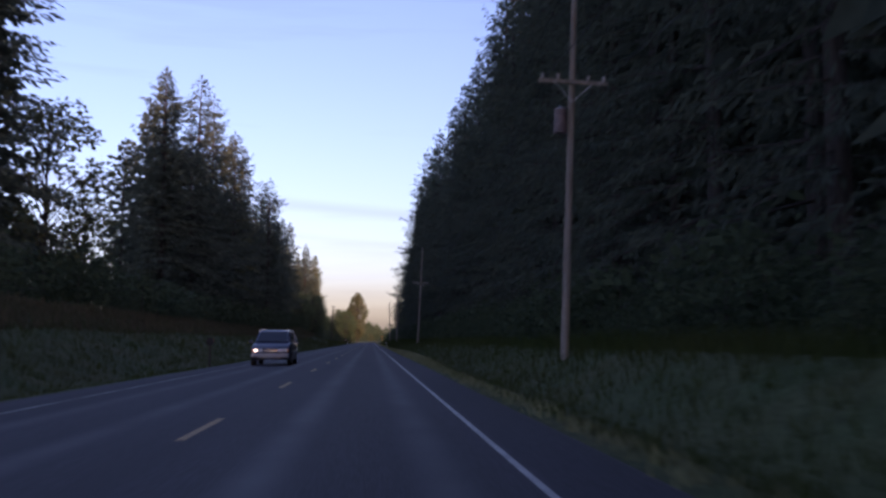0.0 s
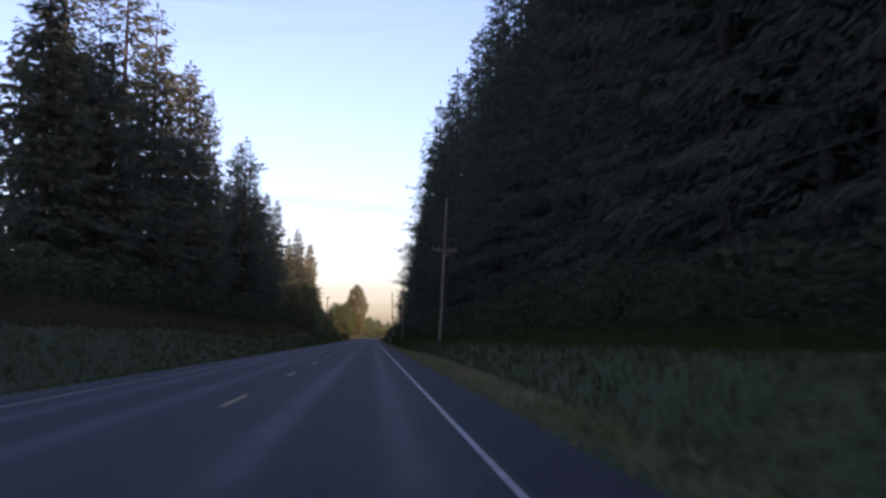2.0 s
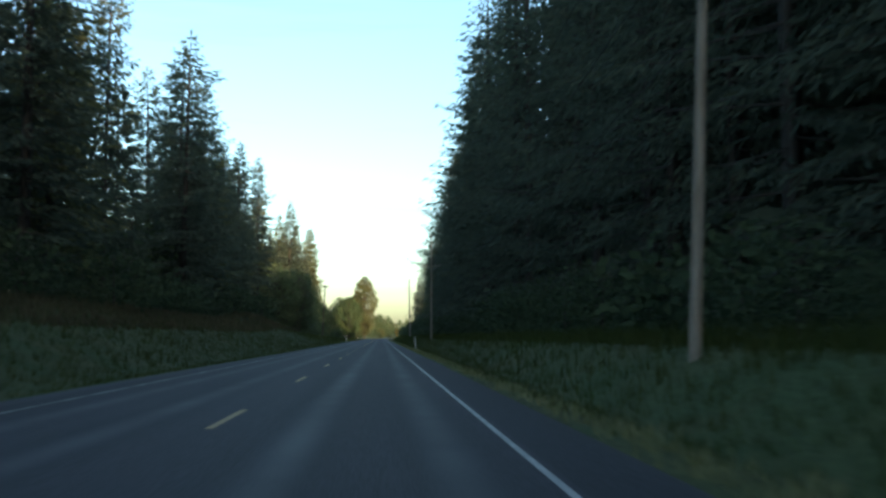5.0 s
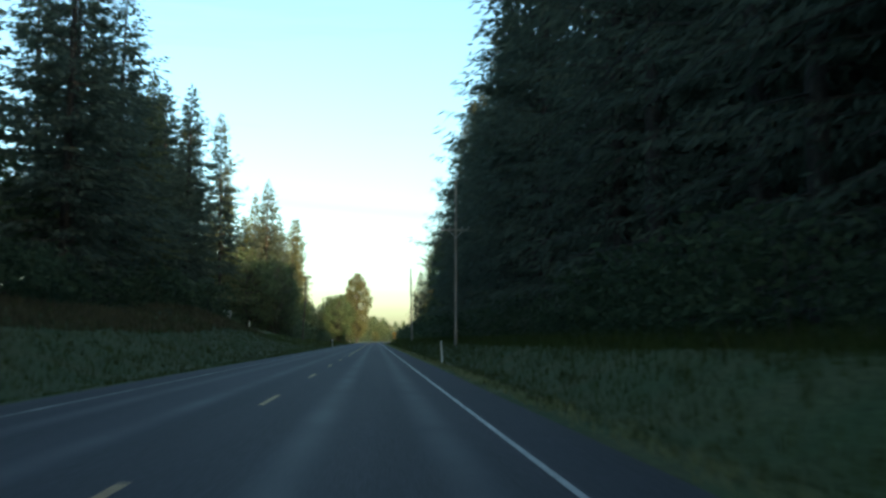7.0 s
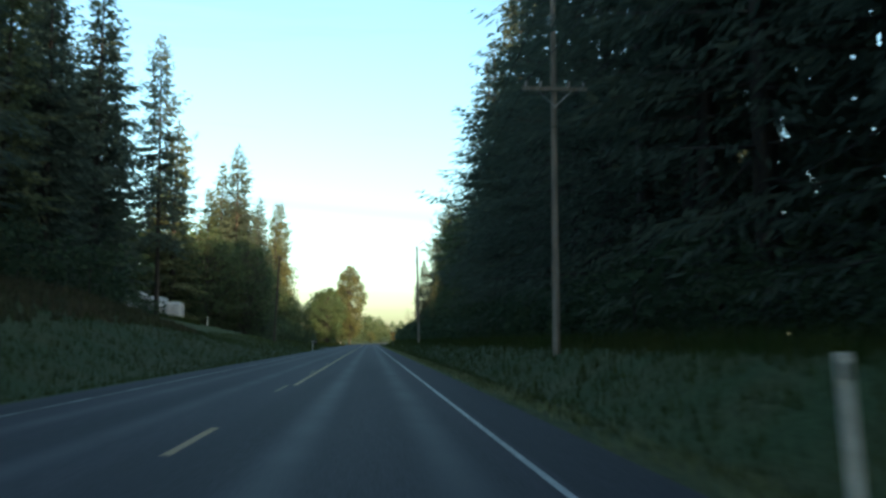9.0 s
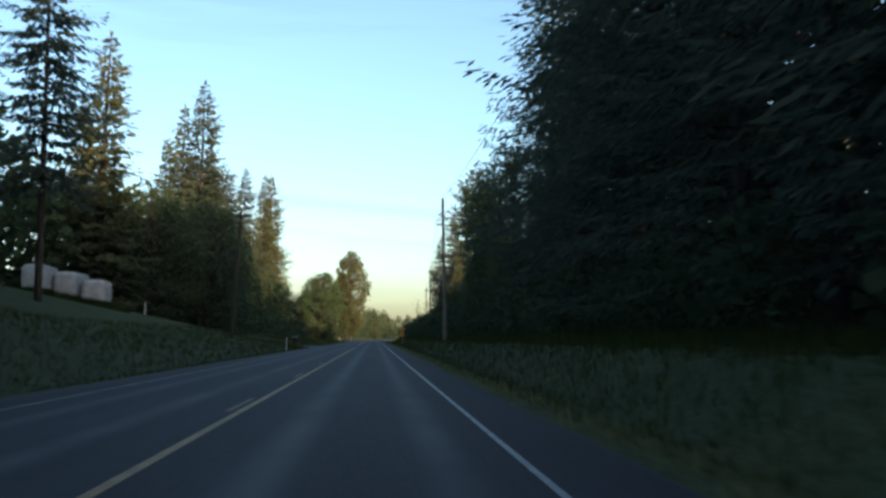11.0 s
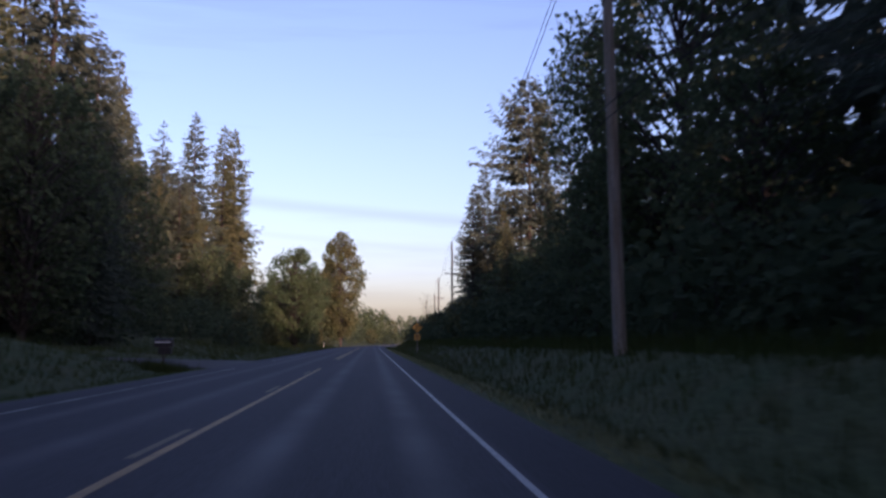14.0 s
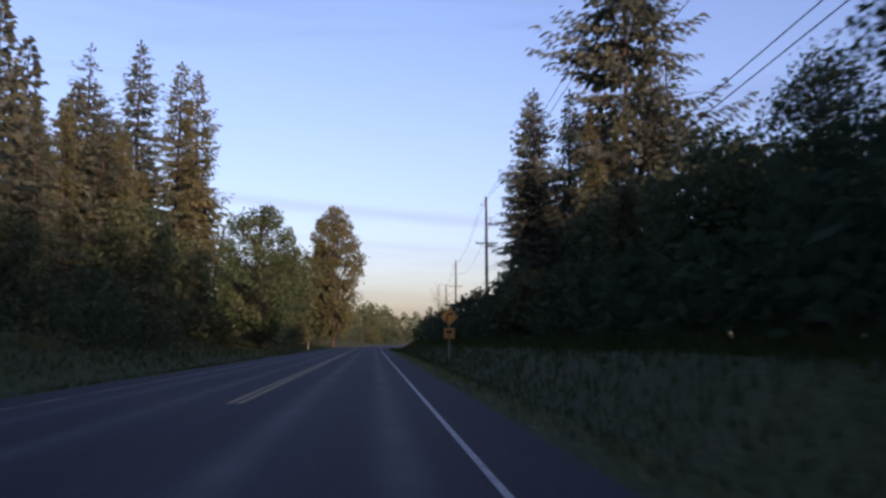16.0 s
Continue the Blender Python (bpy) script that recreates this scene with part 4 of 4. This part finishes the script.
def mailbox(x, y, top, pole_mat, size=1.0, turn=90):
    z = land(x, y)
    h = top - z - 0.26 * size
    ob = thing("mailbox", Matrix.Translation((x, y, z)) @ Matrix.Rotation(radians(turn), 4, "Z"), "black metal mailbox on a wooden post", "mailbox", "mailboxes")
    part("post", box(0.1, 0.1, h + 0.4, (0, 0, h / 2 - 0.2), 0.008), pole_mat, ob)
    bm = bmesh.new()
    n, w, l, s = 12, 0.11 * size, 0.26 * size, 0.14 * size
    ring = [(-w, 0.0), (w, 0.0)] + [(w * math.cos(math.pi * i / n), s + w * math.sin(math.pi * i / n)) for i in range(n + 1)]
    a = [bm.verts.new((px, -l, h + pz)) for px, pz in ring]
    b = [bm.verts.new((px, l, h + pz)) for px, pz in ring]
    bm.faces.new(a)
    bm.faces.new(b[::-1])
    for i in range(len(ring)):
        bm.faces.new((a[i], a[(i + 1) % len(ring)], b[(i + 1) % len(ring)], b[i]))
    body = part("body", bm, MAILBOX_BLACK, ob)
    part("door", box(0.2 * size, 0.015, 0.18 * size, (0, -l - 0.008, h + 0.1 * size), 0.005), MAILBOX_BLACK, body)
    part("flag", box(0.012, 0.04, 0.16 * size, (w + 0.01, 0.05, h + s), 0.002), plain("flag_red", (0.4, 0.03, 0.02)), ob, "small red flag")
    return ob


mailbox(-5.0, 97.5, 1.28, DARK_WOOD, 1.35, 8)
big = mailbox(-6.8, 404.6, 1.3, DARK_WOOD, 1.5)
h = 1.3 - land(-6.8, 404.6) - 0.39
part("stripe", box(0.012, 0.66, 0.05, (-0.172, 0, h + 0.2), 0.003), POST_WHITE, big, "pale stripe along the side")
tube = part("newspaper_box", box(0.26, 0.55, 0.3, (0.02, -0.06, h - 0.18), 0.03), MAILBOX_BLACK, big, "dark newspaper box under the mailbox")
part("opening", box(0.2, 0.012, 0.22, (0.02, -0.338, h - 0.18), 0.004), SIGN_BLACK, tube)
part("bracket", box(0.12, 0.4, 0.05, (0, 0, h - 0.02), 0.006), DARK_WOOD, big)


def curve_sign(x, y):
    z = land(x, y)
    ob = thing("warning_sign", Matrix.Translation((x, y, z)), "yellow diamond curve warning sign with a square plate below", "road sign")
    part("post", box(0.09, 0.09, 3.5 - z, (0, 0.06, (3.3 - z) / 2), 0.008), POLE_WOOD, ob)
    c = 2.62 - z
    face = part("diamond", box(0.78, 0.006, 0.78, (0, 0, c), 0.0, Matrix.Rotation(radians(45), 4, "Y")), SIGN_YELLOW, ob, "yellow diamond face with rounded black border")
    for k in range(4):
        t = Matrix.Rotation(radians(45 + 90 * k), 4, "Y")
        part("border", box(0.68, 0.004, 0.018, tuple(Vector((0, -0.006, c)) + t @ Vector((0, 0, 0.345))), 0.0, t), SIGN_BLACK, face)
    bm = bmesh.new()
    bend = [(-0.13, -0.3)] + [(0.05 - 0.18 * math.cos(a), -0.02 + 0.18 * math.sin(a)) for a in (0, 0.4, 0.8, 1.2, 1.57)] + [(0.09, 0.16)]
    rims = []
    for i, (px, pz) in enumerate(bend):
        (ax, az), (bx, bz) = bend[max(0, i - 1)], bend[min(len(bend) - 1, i + 1)]
        d = Vector((bx - ax, 0, bz - az)).normalized() * 0.045
        rims.append((bm.verts.new((px - d.z, -0.008, c + pz + d.x)), bm.verts.new((px + d.z, -0.008, c + pz - d.x))))
    for (p, q), (p2, q2) in zip(rims, rims[1:]):
        bm.faces.new((p, q, q2, p2))
    bm.faces.new([bm.verts.new(p) for p in ((0.09, -0.008, c + 0.28), (0.09, -0.008, c + 0.04), (0.27, -0.008, c + 0.16))])
    part("arrow", bm, SIGN_BLACK, face, "bold black arrow turning to the right")
    plate = part("plate", box(0.62, 0.006, 0.62, (0, 0, 1.62 - z), 0.0), SIGN_YELLOW, ob, "square yellow plate with dark bars")
    part("bar", box(0.34, 0.004, 0.2, (0, -0.006, 1.7 - z)), SIGN_BLACK, plate)
    part("bar", box(0.3, 0.004, 0.07, (0, -0.006, 1.45 - z)), SIGN_BLACK, plate)


curve_sign(7.07, 463.6)


def rock(x, y, r, seed):
    bm = bmesh.new()
    bmesh.ops.create_icosphere(bm, subdivisions=3, radius=r)
    for v in bm.verts:
        v.co *= 1 + 0.35 * noise.noise(v.co * (1.6 / r) + Vector((seed, 0, 0)))
        v.co.z *= 0.6
    ob = part("rock", bm, ROCK)
    ob.matrix_basis = Matrix.Translation((x, y, land(x, y) + 0.1 * r))
    tagged(ob, "pale grey rock lying in the roadside grass", "rock", "rocks")


rock(5.75, 258.3, 0.15, 1)
rock(5.98, 258.6, 0.12, 2)
rock(-31, 351, 0.8, 5)


def trailer(x, y, turn, width, length, height):
    """A white camping trailer with a rounded roof."""
    z = land(x, y)
    ob = thing("camping_trailer", Matrix.Translation((x, y, z)) @ Matrix.Rotation(turn, 4, "Z"), "white camping trailer with a rounded roof parked among the trees", "trailer", "parked trailers")
    bm = bmesh.new()
    ring = []
    for i in range(17):
        a = math.pi * i / 16
        ring.append((width / 2 * (abs(math.cos(a)) ** 0.45) * (1 if math.cos(a) >= 0 else -1), height - 0.7 + 0.7 * math.sin(a) ** 0.6))
    ring = [(width / 2, 0.3)] + ring + [(-width / 2, 0.3)]
    loops = []
    for yy, k in ((-length / 2, 0.62), (-length / 2 + 0.1, 0.82), (-length / 2 + 0.35, 0.95), (-length / 2 + 0.8, 1), (length / 2 - 0.8, 1), (length / 2 - 0.35, 0.95), (length / 2 - 0.1, 0.82), (length / 2, 0.62)):
        loops.append([bm.verts.new((px * k, yy, 0.3 + 0.2 * (1 - k) + (pz - 0.3) * k)) for px, pz in ring])
    for a, b in zip(loops, loops[1:]):
        for i in range(len(ring) - 1):
            bm.faces.new((a[i], a[i + 1], b[i + 1], b[i]))
        bm.faces.new((a[-1], a[0], b[0], b[-1]))
    bm.faces.new(loops[0])
    bm.faces.new(loops[-1][::-1])
    part("body", bm, TRAILER_WHITE, ob)
    # raised seams round the shell
    for i in range(7):
        yy = (i / 6 - 0.5) * (length - 1.7)
        hoop = [(Vector((px * 1.004, yy, pz + 0.008)), 0.028) for px, pz in ring]
        v, f = tube_lines([hoop], 5)
        part("seam", mesh_of("seam", v, f, TRAILER_TRIM), None, ob, "grey seam round the shell")
    part("trim_band", box(width + 0.02, length * 0.8, 0.05, (0, 0, 0.85), 0.01), TRAILER_TRIM, ob)
    part("frame", box(width * 0.7, length * 0.9, 0.12, (0, 0, 0.36), 0.02), TRAILER_TRIM, ob)
    for s in (-1, 1):
        w = part("wheel", rod((s * (width / 2 - 0.24), 0, 0.33), (s * (width / 2 - 0.03), 0, 0.33), 0.33, 0.33, 20), RUBBER, ob)
        part("rim", rod((s * (width / 2 - 0.05), 0, 0.33), (s * (width / 2 - 0.015), 0, 0.33), 0.19, 0.16, 16), STEEL, w)
    return ob


trailer(-28.0, 402.0, 0.06, 2.4, 4.6, 2.55)
trailer(-30.6, 401.6, -0.05, 2.4, 5.2, 2.8)
trailer(-33.2, 399.5, 0.1, 2.5, 6.5, 2.8)


# ---- the van ----
def van(x, y, turn):
    ob = thing("minivan", Matrix.Translation((x, y, road_z(y) - 0.012 * abs(x))) @ Matrix.Rotation(turn, 4, "Z") @ Matrix.Diagonal((1, 1, 0.96, 1)), "dark blue minivan with one lit headlamp standing on the road", "van")
    # outline from the front bumper over bonnet and roof to the tail: along, height, half width
    low = [(0.0, 0.42, 0.78), (0.12, 0.3, 0.88), (0.9, 0.27, 0.92), (2.4, 0.27, 0.93), (3.9, 0.27, 0.92), (4.65, 0.34, 0.88), (4.72, 0.5, 0.86)]
    belt = [(-0.02, 0.68, 0.74), (0.1, 0.86, 0.86), (0.9, 1.02, 0.91), (2.4, 1.04, 0.92), (3.9, 1.05, 0.91), (4.62, 1.05, 0.87), (4.7, 1.02, 0.84)]
    top = [(0.08, 0.8, 0.66), (0.2, 0.92, 0.76), (1.0, 1.1, 0.8), (1.05, 1.12, 0.8), (3.9, 1.12, 0.83), (4.55, 1.1, 0.8), (4.62, 1.08, 0.78)]
    bm = bmesh.new()
    rows = []
    for side in (1, -1):
        for line in ((low, belt, top) if side > 0 else (top, belt, low)):
            rows.append([bm.verts.new((side * w, p, h)) for p, h, w in line])
    for a, b in zip(rows, rows[1:] + rows[:1]):
        for i in range(len(low) - 1):
            bm.faces.new((a[i], a[i + 1], b[i + 1], b[i]))
    for i in (0, len(low) - 1):
        bm.faces.new([r[i] for r in rows])
    bmesh.ops.bevel(bm, geom=[e for e in bm.edges if e.calc_face_angle(0) > 0.5], offset=0.04, segments=2, profile=0.5, affect="EDGES")
    body = part("body", bm, VAN_PAINT, ob, smooth=True)
    # cabin above the belt line
    bm = bmesh.new()
    cab = [(0.85, 1.07, 0.82), (1.75, 1.66, 0.66), (2.0, 1.71, 0.67), (3.0, 1.74, 0.68), (4.2, 1.7, 0.66), (4.4, 1.62, 0.64), (4.66, 1.07, 0.8)]
    rows = [[bm.verts.new((s * (w if k else w2), p, h if k else 1.05)) for (p, h, w), w2 in zip(cab, (0.82, 0.86, 0.87, 0.87, 0.86, 0.84, 0.8))] for s, k in ((1, 0), (1, 1), (-1, 1), (-1, 0))]
    for a, b in zip(rows, rows[1:]):
        for i in range(len(cab) - 1):
            bm.faces.new((a[i], a[i + 1], b[i + 1], b[i]))
    bmesh.ops.remove_doubles(bm, verts=bm.verts, dist=0.03)
    bmesh.ops.bevel(bm, geom=[e for e in bm.edges if len(e.link_faces) == 2 and e.calc_face_angle(0) > 0.4], offset=0.03, segments=2, profile=0.5, affect="EDGES")
    part("cabin", bm, VAN_PAINT, ob, smooth=True)

    def pane(name, corners, parent=ob, mat=DARK_GLASS, thick=0.012):
        b = bmesh.new()
        c = [Vector(p) for p in corners]
        n = (c[1] - c[0]).cross(c[2] - c[0]).normalized()
        f = [b.verts.new(p + n * thick) for p in c]
        g = [b.verts.new(p - n * thick) for p in c]
        b.faces.new(f)
        b.faces.new(g[::-1])
        for i in range(len(c)):
            b.faces.new((f[i], g[i], g[(i + 1) % len(c)], f[(i + 1) % len(c)]))
        return part(name, b, mat, parent)

    pane("windscreen", [(-0.74, 0.98, 1.165), (0.74, 0.98, 1.165), (0.61, 1.7, 1.64), (-0.61, 1.7, 1.64)])
    for s in (1, -1):
        for y0, y1, y0t, y1t in ((1.3, 2.1, 1.82, 2.1), (2.2, 3.15, 2.2, 3.15), (3.25, 4.4, 3.25, 4.15)):
            pane("side_window", [(s * 0.848, y0, 1.13), (s * 0.848, y1, 1.13), (s * 0.7, y1t, 1.6), (s * 0.7, y0t, 1.6)])
        part("roof_rail", rod((s * 0.58, 1.95, 1.76), (s * 0.58, 4.1, 1.755), 0.02, sides=8), CHROME, ob)
        mir = part("mirror", box(0.2, 0.1, 0.15, (s * 1.02, 1.25, 1.14), 0.03), VAN_PAINT, ob)
        part("mirror_glass", box(0.16, 0.01, 0.11, (s * 1.02, 1.305, 1.14), 0.002), DARK_GLASS, mir)
        lamp = part("headlamp", box(0.42, 0.1, 0.17, (s * 0.56, 0.0, 0.74), 0.03, Matrix.Rotation(s * 0.14, 4, "Z")), LENS_CLEAR, ob)
        part("bulb", box(0.15, 0.04, 0.1, (s * 0.66, -0.045, 0.735), 0.02, Matrix.Rotation(s * 0.14, 4, "Z")), LAMP_ON if s < 0 else LENS_CLEAR, lamp, "lit warm white headlamp" if s < 0 else "unlit clear headlamp")
        bow = [(s * 0.665, 4.12, 1.7), (s * 0.69, 4.36, 1.63), (s * 0.74, 4.5, 1.45), (s * 0.79, 4.59, 1.25), (s * 0.845, 4.64, 1.06)]
        v, f = tube_lines([[(Vector(p), r) for p, r in zip(bow, (0.04, 0.06, 0.075, 0.08, 0.07))]], 8)
        part("rear_pillar", mesh_of("rear_pillar", v, f, SKYLIT_SILVER, True), None, body, "silver pillar curving down the rear corner, paled for sky light")
        # added strip whose pale colour stands in for sky reflected along the roof rim
        part("roof_edge", rod((s * 0.672, 1.8, 1.675), (s * 0.672, 4.14, 1.69), 0.032, 0.036, 8), SKYLIT_SILVER, body, "pale strip along the roof edge, painted as a sky highlight")
        part("indicator", box(0.08, 0.1, 0.15, (s * 0.8, 0.06, 0.73), 0.02), LAMP_AMBER, lamp)
        part("door_line", box(0.02, 3.4, 0.05, (s * 0.925, 2.4, 0.72), 0.008), CHROME, body, "bright side moulding")
        part("door_handle", box(0.03, 0.18, 0.04, (s * 0.915, 1.95, 0.95), 0.008), VAN_TRIM, body)
        for wy in (0.9, 3.75):
            w = part("wheel", rod((s * 0.72, wy, 0.32), (s * 0.935, wy, 0.32), 0.32, 0.32, 28), RUBBER, ob)
            part("rim", rod((s * 0.92, wy, 0.32), (s * 0.942, wy, 0.32), 0.21, 0.18, 20), STEEL, w)
    bump = part("front_bumper", box(1.72, 0.2, 0.2, (0, 0.0, 0.5), 0.06), VAN_TRIM, ob, "grey moulded bumper")
    part("bumper_strip", box(1.0, 0.03, 0.03, (0, -0.1, 0.38), 0.008), CHROME, bump)
    part("number_plate", box(0.31, 0.02, 0.15, (0, -0.11, 0.5), 0.005), VAN_TRIM, bump)
    grille = part("grille", box(0.66, 0.06, 0.17, (0, 0.02, 0.74), 0.02), SIGN_BLACK, ob)
    for k in range(3):
        part("grille_bar", box(0.66, 0.03, 0.018, (0, -0.02, 0.69 + 0.05 * k), 0.004), CHROME, grille)
    part("rear_bumper", box(1.7, 0.18, 0.2, (0, 4.66, 0.5), 0.05), VAN_TRIM, ob)
    return ob


van(-2.45, 98.6, 0.0)
